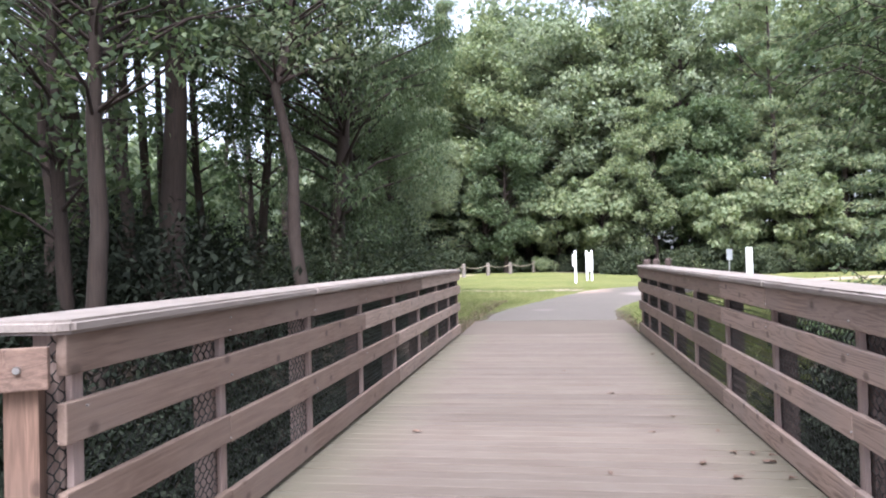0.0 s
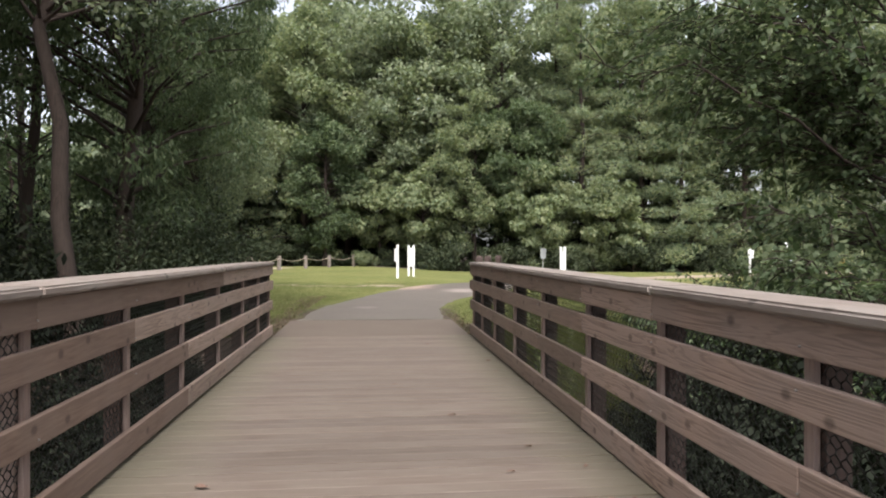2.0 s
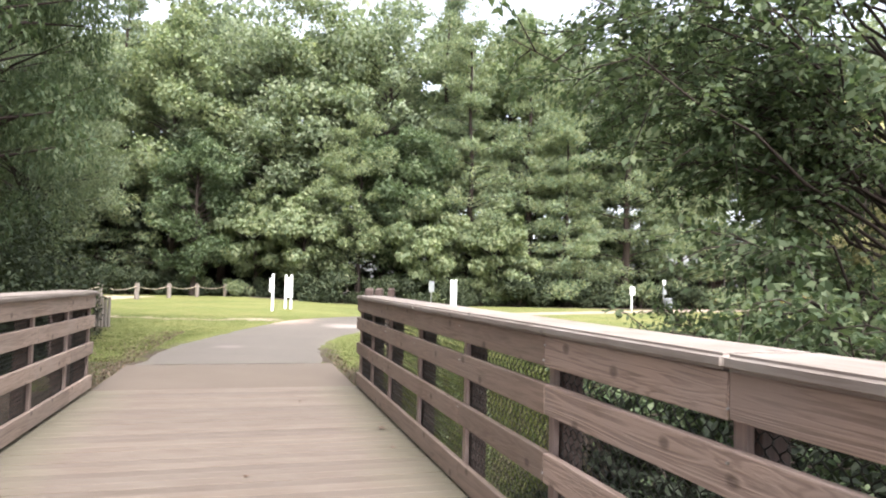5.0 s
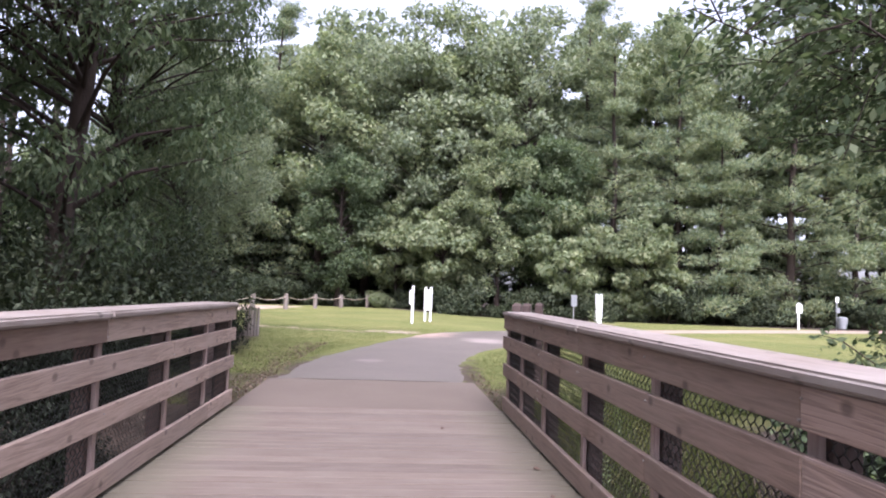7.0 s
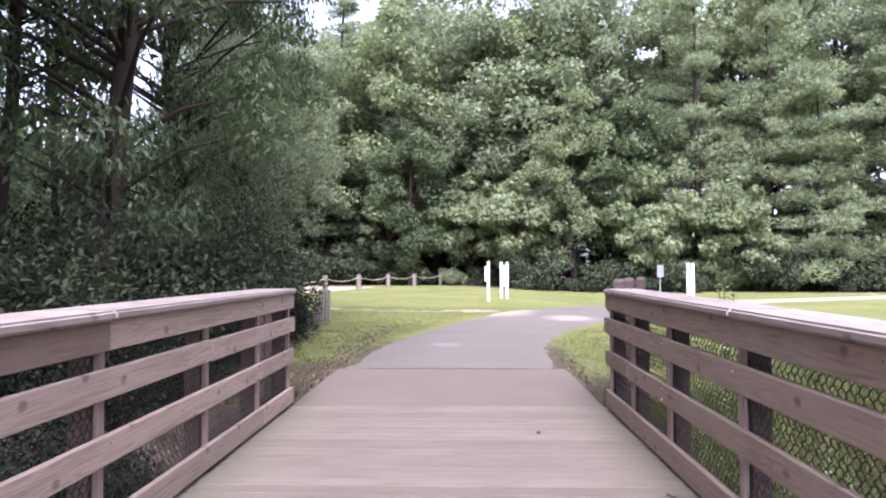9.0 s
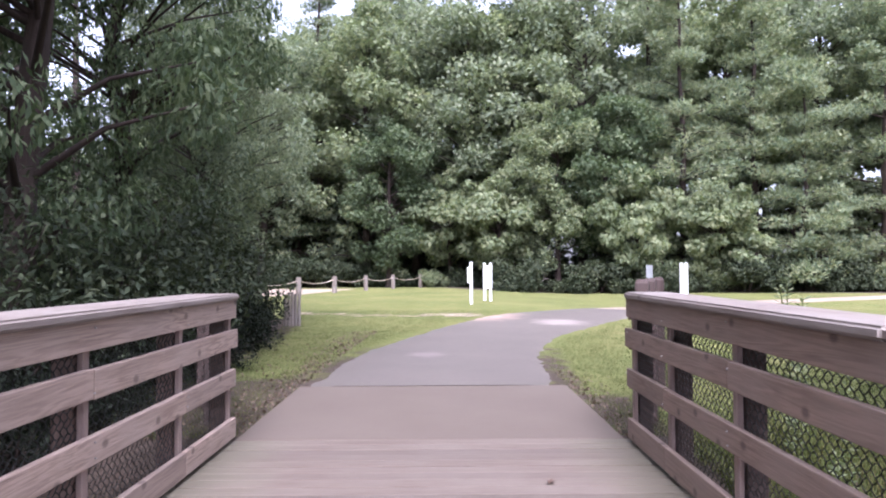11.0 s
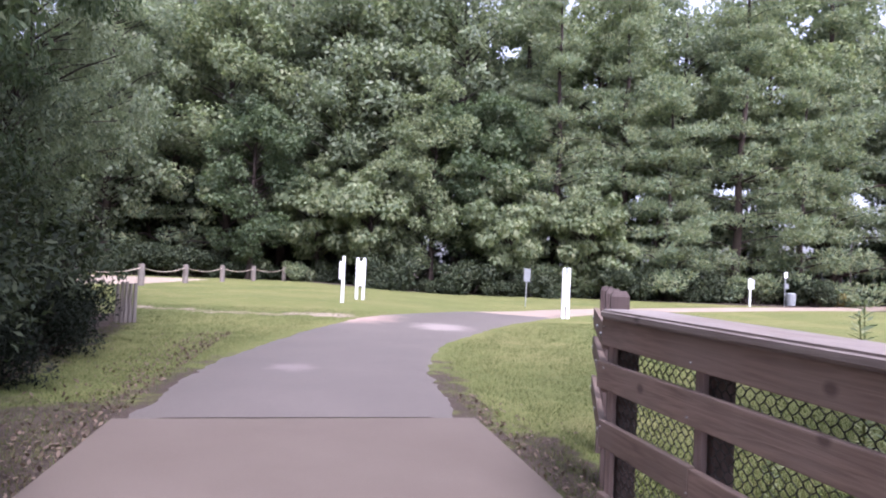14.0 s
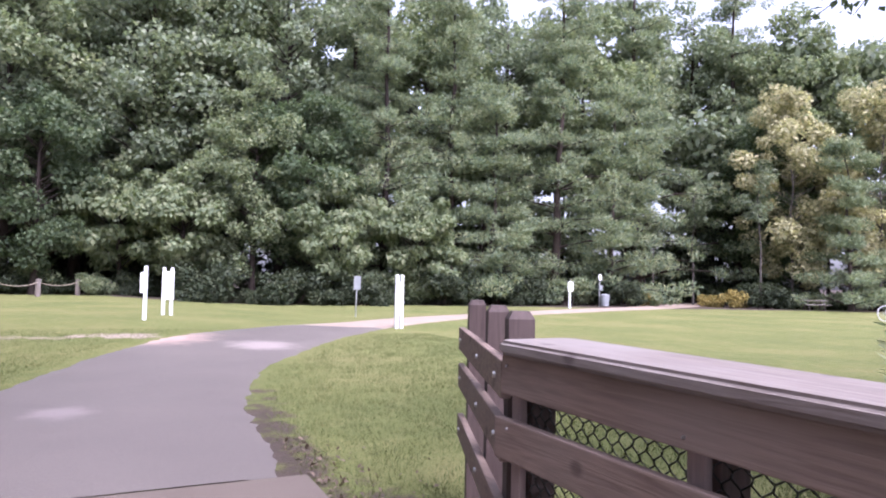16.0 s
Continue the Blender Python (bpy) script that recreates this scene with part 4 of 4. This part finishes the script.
def west_woods():
    """Deep shaded thicket west of the bridge, leaf masses rising between the trunks."""
    rng = np.random.default_rng(43)
    clumps = []
    for i in range(640):
        x, y = rng.uniform(-34, -11.5), rng.uniform(-14, 26)
        clumps.append(((x, y, rng.uniform(0.0, 1.0) ** 1.1 * (4.5 + 0.34 * (-x - 11)) - 0.3), rng.uniform(0.9, 1.8)))
    ob = link_mesh("wood_thicket", crown_mesh("wood_thicket", rng, clumps, 72000, 0.36, 0.2, 0.4, 0.2, 0.9, 0.1), L_dark)
    tagged(ob, "shaded green thicket between the trunks of the wood", "woods", kind="stuff")
    stems = []
    for i in range(46):
        x, y = rng.uniform(-24, -9), rng.uniform(-7, 20)
        a, b = rng.normal(size=2) * 0.5
        r = rng.uniform(0.05, 0.16)
        stems.append([((x, y, -0.3), r * 1.25), ((x + a * 0.4, y + b * 0.4, 4.0), r), ((x + a, y + b, 9.0), r * 0.6), ((x + a * 1.3, y + b, 13.0), r * 0.25)])
    V, F = tubes(stems, 7)
    tagged(link_mesh("wood_stems", fast_mesh("wood_stems", V, F, True), M_bark), "thin dark stems standing in the shaded wood", "woods", kind="stuff")


west_woods()


def shrub_kit(seed, R, H, n, L, W, mat, nc=14):
    rng = np.random.default_rng(seed)
    clumps, paths = [], []
    for i in range(nc):
        a, k = rng.uniform(0, 6.28), rng.uniform(0.1, 1) ** 0.6
        c = (math.cos(a) * R * k, math.sin(a) * R * k, H * rng.uniform(0.2, 0.85) * (1.1 - 0.4 * k))
        clumps.append((c, R * rng.uniform(0.28, 0.48)))
        paths.append([((c[0] * 0.15, c[1] * 0.15, -0.1), 0.025), ((c[0] * 0.6, c[1] * 0.6, c[2] * 0.6), 0.015), (c, 0.006)])
    V, F = tubes(paths, 5)
    return fast_mesh("stems", V, F, True), crown_mesh("leaves", rng, clumps, n, L, W, 0.5, 0.1, 0.8), M_bark, mat


def shrub(kit, x, y, label, group="", turn=0.0, scale=1.0, name="shrub", z=None):
    t = thing(name, label, "shrub", group, at=(x, y, ground_z(x, y) if z is None else z))
    t.rotation_euler, t.scale = (0, 0, turn), (scale,) * 3
    link_mesh("stemwork", kit[0], kit[2], t)["kind"] = "stuff"
    link_mesh("foliage", kit[1], kit[3], t)["kind"] = "stuff"


# First and third kit: shade under the trees is in the leaf colour.
SHRUBS = [shrub_kit(51, 1.6, 1.8, 3500, 0.20, 0.10, L_under_shade), shrub_kit(52, 1.4, 1.5, 3500, 0.18, 0.09, L_mid), shrub_kit(53, 1.0, 1.0, 3000, 0.14, 0.07, L_under_shade)]
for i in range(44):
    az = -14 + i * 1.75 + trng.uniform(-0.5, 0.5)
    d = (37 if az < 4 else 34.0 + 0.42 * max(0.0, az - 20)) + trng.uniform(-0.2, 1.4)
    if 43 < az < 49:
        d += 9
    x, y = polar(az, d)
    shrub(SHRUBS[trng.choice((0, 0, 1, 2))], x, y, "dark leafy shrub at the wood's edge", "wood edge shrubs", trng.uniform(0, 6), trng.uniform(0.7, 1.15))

# trees beside the bridge and in the wood on its west side
near_long = broadleaf(61, 12.5, 3.5, 0.6, 0.17, 33000, 0.12, 0.038, L_dark, nc=105, droop=0.8, csize=0.14, lean=(0.5, 0.2), low=0.5)
near_wide = broadleaf(62, 9.5, 2.6, 0.5, 0.14, 36000, 0.105, 0.042, L_olive, nc=120, droop=0.6, csize=0.16, low=0.7)
for kit, x, y, s, turn in ((near_long, -4.3, 1.6, 1.0, 0.0), (near_long, -4.9, 5.4, 0.95, 2.0), (near_wide, -4.7, 8.6, 0.85, 0.5), (near_wide, -6.6, 11.6, 0.95, 2.5)):
    plant("willow_oak", kit, x, y, "dark narrow-leaved tree hanging over the bridge end", group="narrow-leaved trees", turn=turn, scale=s)

wood_tall = broadleaf(63, 15.0, 3.6, 5.0, 0.24, 9000, 0.16, 0.08, L_dark, nc=80, csize=0.17, lean=(0.5, 0.3))
wood_thin = broadleaf(64, 13.0, 2.8, 3.0, 0.12, 6000, 0.15, 0.075, L_dark, nc=80, csize=0.17, lean=(-0.4, 0.5))
wood_gnarled = broadleaf(65, 11.5, 2.6, 4.4, 0.115, 5500, 0.11, 0.055, L_olive, nc=80, csize=0.17, lean=(-0.9, 0.6), wob=0.3)
for kit, x, y, s, turn in ((wood_gnarled, -3.6, -1.75, 1.0, 0.0), (wood_tall, -6.1, -1.5, 1.0, 1.0), (wood_thin, -6.6, -3.0, 1.0, 2.0), (wood_thin, -6.4, 2.6, 0.95, 4.0), (wood_thin, -8.6, 4.5, 1.0, 1.2),
                           (wood_tall, -10.5, 2.5, 1.0, 3.0), (wood_thin, -9.0, -0.5, 1.05, 0.4), (wood_thin, -12.5, 0.8, 1.1, 5.2), (wood_thin, -9.5, 9.5, 0.8, 0.7), (wood_thin, -15.5, -1.5, 1.1, 3.3)):
    plant("broadleaf_tree", kit, x, y, "tall dark-trunked tree in the shaded wood" if kit is not wood_gnarled else "gnarled dark-barked tree close to the bridge", group="shaded wood trees", turn=turn, scale=s)
# The first three kits have deep shade in their leaf colour.
UNDER = [shrub_kit(54, 1.7, 2.6, 4600, 0.11, 0.045, L_deep_shade, 26), shrub_kit(55, 1.3, 1.9, 3200, 0.10, 0.045, L_deep_shade, 24), shrub_kit(56, 0.9, 1.3, 5000, 0.07, 0.03, L_deep_shade, 20), shrub_kit(58, 1.5, 2.5, 7500, 0.09, 0.036, L_under_shade, 34)]
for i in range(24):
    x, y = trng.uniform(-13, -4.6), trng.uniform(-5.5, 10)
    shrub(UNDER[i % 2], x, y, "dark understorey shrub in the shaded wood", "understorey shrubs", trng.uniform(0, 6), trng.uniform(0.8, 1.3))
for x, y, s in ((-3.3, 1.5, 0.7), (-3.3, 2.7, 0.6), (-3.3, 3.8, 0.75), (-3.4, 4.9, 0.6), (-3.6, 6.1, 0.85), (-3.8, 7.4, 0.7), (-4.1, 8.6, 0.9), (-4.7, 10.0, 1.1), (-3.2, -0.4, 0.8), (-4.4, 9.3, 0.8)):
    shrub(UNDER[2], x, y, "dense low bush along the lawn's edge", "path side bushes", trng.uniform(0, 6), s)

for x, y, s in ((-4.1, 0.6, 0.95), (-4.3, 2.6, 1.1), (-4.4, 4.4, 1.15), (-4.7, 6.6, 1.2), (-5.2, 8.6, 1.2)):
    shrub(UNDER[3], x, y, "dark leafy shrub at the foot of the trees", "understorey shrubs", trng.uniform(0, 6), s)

# trees on the east side of the bridge
def spray_kit(seed, trunk, tips, mat, L, W, twigs=13, per=34, reach=0.75, rise=0.12, bark=None):
    """Trunk with long limbs that end at the tips, each limb set with drooping leafy twigs."""
    rng = np.random.default_rng(seed)
    paths, P, D = [], [], []
    for tip in tips:
        tip = np.array(tip, float)
        hd = math.hypot(tip[0], tip[1])
        s0, sr = at_height(trunk, max(0.1, tip[2] - 0.45 * hd))
        s0 = np.array(s0)
        pts = []
        for i in range(8):
            f = i / 7
            p = s0 + (tip - s0) * f
            p[2] += rise * hd * math.sin(math.pi * f) + (0.03 * rng.normal() * hd if 0 < i < 7 else 0)
            p[:2] += rng.normal(size=2) * 0.05 * (0 < i < 7)
            pts.append(p)
        paths.append([(tuple(p), max(0.006, sr * 0.18 * (1 - 0.9 * i / 7))) for i, p in enumerate(pts)])
        for k in range(twigs):
            f = rng.uniform(0.22, 1.0) * 6.99
            i = int(f)
            q = pts[i] + (pts[i + 1] - pts[i]) * (f - i)
            ahead = pts[i + 1] - pts[i]
            ahead /= np.linalg.norm(ahead) + 1e-9
            d = ahead * 0.7 + rng.normal(size=3) * np.array((0.8, 0.8, 0.35))
            d /= np.linalg.norm(d)
            ln = reach * rng.uniform(0.6, 1.3)
            end = q + d * ln - np.array((0, 0, 0.28 * ln))
            mid = (q + end) / 2 + np.array((0, 0, 0.1 * ln))
            paths.append([(tuple(q), 0.009), (tuple(mid), 0.006), (tuple(end), 0.003)])
            u = rng.uniform(0.08, 1.0, per)[:, None]
            b = (1 - u) ** 2 * q + 2 * u * (1 - u) * mid + u * u * end
            P.append(b + rng.normal(size=(per, 3)) * 0.075)
            D.append(np.repeat((d * 0.7 + np.array((0, 0, -0.2)))[None], per, 0))
    P, D = np.concatenate(P), np.concatenate(D)
    V, F = tubes([trunk], 10)
    VB, FB = tubes(paths, 5)
    VL, FL = leaf_quads(P, L, W, rng, 0.55, D, 0.15)
    return fast_mesh("trunk", V, F, True), fast_mesh("branches", VB, FB, True), fast_mesh("crown", VL, FL), bark or M_bark, mat


def ring_tips(seed, n, r0, r1, z0, z1, a0=0.0, a1=6.283):
    rng = random.Random(seed)
    return [(math.cos(a) * r, math.sin(a) * r, z) for a, r, z in ((rng.uniform(a0, a1), rng.uniform(r0, r1), rng.uniform(z0, z1)) for _ in range(n))]


# limbs all round, and a fan of longer ones that reach north-west over the ditch's end
east_trunk = trunk_paths(np.random.default_rng(66), 12.0, 0.17, (-0.5, 0.5), 0.1)
east_tips = ring_tips(1, 46, 1.6, 3.3, 3.0, 12.0) + ring_tips(2, 38, 2.4, 4.6, 4.8, 10.5, radians(95), radians(175)) + ring_tips(4, 14, 1.8, 3.6, 3.8, 5.4, radians(90), radians(160))
east_tips += [(-1.9, 4.0, 5.0), (-1.7, 4.1, 5.3), (-3.2, 3.3, 6.2), (-3.0, 3.2, 5.6)]
east_tree = spray_kit(66, east_trunk, east_tips, L_dark, 0.098, 0.05)
plant("broadleaf_tree", east_tree, 6.9, -3.4, "leafy green tree overhanging the bridge's east side", group="east side trees")
stem = [((0, 0, -0.2), 0.03), ((0.05, 0.05, 0.9), 0.024), ((0.0, 0.1, 1.8), 0.016), ((0.02, 0.1, 2.5), 0.008)]
spray_shrub = spray_kit(71, stem, ring_tips(3, 18, 0.5, 1.35, 1.4, 2.75), L_dark, 0.085, 0.042, 10, 30, 0.5, 0.2)
for x, y, turn, sc in ((3.85, -3.4, 0.0, 0.86), (4.6, -2.9, 2.0, 0.84), (4.5, -4.6, 4.0, 0.98), (5.4, -3.4, 1.0, 0.95)):
    plant("shrub", spray_shrub, x, y, "leafy green shrub leaning towards the bridge railing", "shrub", "railing side shrubs", turn, sc)
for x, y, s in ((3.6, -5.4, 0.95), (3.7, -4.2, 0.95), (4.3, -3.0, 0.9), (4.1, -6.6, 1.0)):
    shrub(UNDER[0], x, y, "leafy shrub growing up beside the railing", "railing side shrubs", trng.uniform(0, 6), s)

# Shade down in the ditch is carried by this growth's leaf colour.
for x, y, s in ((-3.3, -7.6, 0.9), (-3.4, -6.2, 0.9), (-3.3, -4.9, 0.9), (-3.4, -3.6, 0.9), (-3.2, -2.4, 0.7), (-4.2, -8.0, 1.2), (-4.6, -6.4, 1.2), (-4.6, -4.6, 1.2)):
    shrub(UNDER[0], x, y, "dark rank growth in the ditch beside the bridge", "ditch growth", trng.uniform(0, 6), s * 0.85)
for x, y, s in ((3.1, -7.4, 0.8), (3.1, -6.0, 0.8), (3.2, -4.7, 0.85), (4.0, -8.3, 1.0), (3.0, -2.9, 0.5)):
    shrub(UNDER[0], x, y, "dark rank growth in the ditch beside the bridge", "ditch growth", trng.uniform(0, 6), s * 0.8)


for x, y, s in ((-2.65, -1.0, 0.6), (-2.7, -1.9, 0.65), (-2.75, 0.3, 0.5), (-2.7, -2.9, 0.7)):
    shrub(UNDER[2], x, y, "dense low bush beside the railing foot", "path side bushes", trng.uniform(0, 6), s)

# unseen trees added behind the start, to close it and shade the wood
unseen_shade_tree = broadleaf(68, 14.0, 3.8, 3.0, 0.24, 6000, 0.32, 0.16, L_dark, nc=60, csize=0.24)
for x, y, s, turn in ((-6.6, -14.5, 0.9, 2.5), (-12.5, -8.5, 1.0, 4.5), (9.5, -15.0, 0.95, 3.0), (9.0, -9.8, 0.75, 1.0), (13.0, -10.0, 1.0, 5.0), (2.5, -26.0, 1.0, 0.2), (-5.5, -24.0, 1.0, 2.2), (13.5, -3.5, 0.8, 1.1)):
    plant("broadleaf_tree", unseen_shade_tree, x, y, "tall dark-trunked tree in the shaded wood", group="shaded wood trees", turn=turn, scale=s)

# crowns added to shade the ditch; the last tree stands out of view
ditch_shade_tree = broadleaf(69, 11.5, 3.3, 4.8, 0.13, 4200, 0.12, 0.055, L_dark, nc=90, csize=0.13)
for x, y, s, turn in ((-5.13, -4.6, 1.0, 0.3), (-7.6, -0.4, 1.0, 4.0), (-7.2, -8.6, 1.1, 2.1)):
    plant("broadleaf_tree", ditch_shade_tree, x, y, "spreading dark-leaved tree with a crown added to shade the ditch", group="shaded wood trees", turn=turn, scale=s)

# slender pale stems and flowering shrubs where the path enters the wood
sapling = broadleaf(67, 8.5, 0.9, 4.5, 0.055, 1800, 0.15, 0.08, L_olive, M_bark_pale, nc=14, csize=0.5)
for az, d, s, turn in ((46.2, 50.0, 1.15, 0.0), (51.0, 47.5, 1.15, 4.0), (43.2, 47.5, 0.9, 1.0)):
    plant("sapling", sapling, *polar(az, d), "slender pale-stemmed sapling at the wood's edge", group="pale saplings", turn=turn, scale=s)
flower_kit = shrub_kit(57, 0.9, 1.0, 2600, 0.10, 0.07, L_flower, 12)
for az, d, s in ((48.8, 46.5, 1.15), (42.2, 44.0, 0.9), (47.3, 48.5, 0.8)):
    shrub(flower_kit, *polar(az, d), "low shrub covered in yellow flowers", "yellow flowering shrubs", trng.uniform(0, 6), s, "flowering_shrub")


def dead_leaves():
    """Curled brown leaves lying on the deck and slab."""
    rng = random.Random(4)
    me = bpy.data.meshes.new("dead_leaf")
    bm = bmesh.new()
    rows = []
    for i in range(5):
        f = i / 4
        w = 0.020 * math.sin(math.pi * (0.08 + 0.86 * f))
        y = -0.035 + 0.07 * f
        rows.append([bm.verts.new((-w, y, 0.012 + 0.006 * math.sin(6 * f))), bm.verts.new((0, y, 0.003 + 0.004 * f)), bm.verts.new((w, y, 0.014 - 0.005 * f))])
    for p, q in zip(rows, rows[1:]):
        for k in range(2):
            bm.faces.new((p[k], p[k + 1], q[k + 1], q[k]))
    bm.to_mesh(me)
    bm.free()
    me.materials.append(M_leaflitter)
    spots = [(0.78, -6.60), (1.25, -6.55), (1.22, -7.1), (0.98, -7.35), (1.45, -7.15), (1.33, -7.12), (1.0, -6.1), (1.38, -7.3), (1.12, -7.62), (1.42, -7.6), (0.60, -5.2), (-0.95, -6.7), (0.2, -3.9), (1.35, -2.6), (0.4, -7.6), (1.30, -3.3), (0.75, -1.1)]
    for x, y in spots:
        ob = new("dead_leaf", me)
        ob.location = (x, y, 0.004)
        ob.rotation_euler = (0, 0, rng.uniform(0, 6.28))
        ob.scale = (rng.uniform(0.7, 1.2),) * 3
        tagged(ob, "curled dry brown leaf lying on the boards", "leaf", "fallen leaves")


dead_leaves()


def tall_weed(seed, x, y, h):
    """Upright weed stem with alternate narrow leaves."""
    rng = np.random.default_rng(seed)
    t = thing("tall_weed", "upright green weed stem standing beyond the railing", "weed", "tall weeds", at=(x, y, ground_z(x, y)))
    lean = rng.normal(size=2) * 0.06
    V, F = tubes([[((0, 0, -0.05), 0.006), ((lean[0] * 0.5, lean[1] * 0.5, h * 0.5), 0.005), ((lean[0], lean[1], h), 0.003)]], 5)
    link_mesh("stem", fast_mesh("stem", V, F, True), L_grass, t)
    n = int(h * 75)
    f = np.linspace(0.25, 1.0, n)
    a = np.arange(n) * 2.4
    d = np.stack([np.cos(a), np.sin(a), 0.35 + 0 * a], 1)
    P = np.stack([lean[0] * f, lean[1] * f, h * f], 1) + d * 0.026
    V, F = leaf_quads(P, 0.056, 0.016, rng, 0.5, d * 3.0)
    link_mesh("foliage", fast_mesh("foliage", V, F), L_mid, t)["kind"] = "stuff"


for s, (x, y, h) in enumerate(((2.18, -1.14, 1.22), (2.27, -1.04, 1.31), (2.36, -0.98, 1.24), (2.12, -1.32, 1.12), (2.43, -0.82, 1.03), (2.35, -1.5, 1.0), (2.15, -1.9, 0.9), (2.5, -2.2, 1.1), (2.2, -0.55, 0.6), (2.3, -2.7, 1.3))):
    tall_weed(90 + s, x, y, h)


# ---------------- grass and weeds ----------------
def blades(name, rng, P, h, w, mat, label):
    n = len(P)
    a = rng.uniform(0, 2 * np.pi, n)
    hh = h * rng.uniform(0.5, 1.5, n)
    side = np.stack([np.cos(a), np.sin(a), np.zeros(n)], 1) * w
    tip = P + np.stack([rng.normal(size=n) * hh * 0.5, rng.normal(size=n) * hh * 0.5, hh], 1)
    V = np.stack([P - side, P + side, tip], 1).reshape(-1, 3)
    F = np.arange(3 * n, dtype=np.int32).reshape(-1, 3)
    return tagged(link_mesh(name, fast_mesh(name, V, F), mat), label, "grass", kind="stuff")


def lawn_grass():
    rng = np.random.default_rng(70)
    x, y = rng.uniform(-3.6, 7.5, 420000), 0.2 + 13.3 * rng.uniform(size=420000) ** 1.5
    left = np.interp(y, [2.45] + [p[1] for p in PATH_L[1:]], [-1.53] + [p[0] for p in PATH_L[1:]])
    right = np.interp(y, [2.45] + [p[1] for p in PATH_R[1:]], [1.50] + [p[0] for p in PATH_R[1:]])
    off = np.maximum(left - x, x - right)
    thin = 0.35 + 0.65 * sstep(0.0, 0.35, off)
    ok = (off > -0.02) & (rng.uniform(size=len(x)) < thin)
    x, y = x[ok][:130000], y[ok][:130000]
    P = np.stack([x, y, gz(x, y) - 0.035], 1)
    blades("lawn_grass", rng, P, 0.036, 0.0028, L_grass, "short mown green grass blades beside the path")
    x, y = rng.uniform(1.85, 3.6, 9000), rng.uniform(-3.4, -0.1, 9000)
    P = np.stack([x, y, gz(x, y) - 0.03], 1)
    blades("weeds", rng, P, 0.30, 0.004, L_grass, "rank grass and weeds beyond the railing")


lawn_grass()


def leaf_litter():
    """Loose dry leaves lying in the grass along the path and slab edges."""
    rng = np.random.default_rng(81)
    x = np.concatenate([-1.52 - rng.gamma(1.2, 0.28, 1300), 1.52 + rng.gamma(1.1, 0.2, 260)])
    y = np.concatenate([rng.uniform(0.1, 9.5, 1300), rng.uniform(0.1, 3.6, 260)])
    x = x + np.where(y > 3, np.where(x < 0, 0.012, 0.03) * np.maximum(y - 3, 0) ** 1.6, 0)
    P = np.stack([x, y, gz(x, y) - 0.018 + rng.uniform(0, 0.02, len(x))], 1)
    V, F = leaf_quads(P, 0.045, 0.027, rng, 2.5)
    tagged(link_mesh("leaf_litter", fast_mesh("leaf_litter", V, F), L_brown), "dry brown leaves littering the path edges", "leaves", kind="stuff")


leaf_litter()
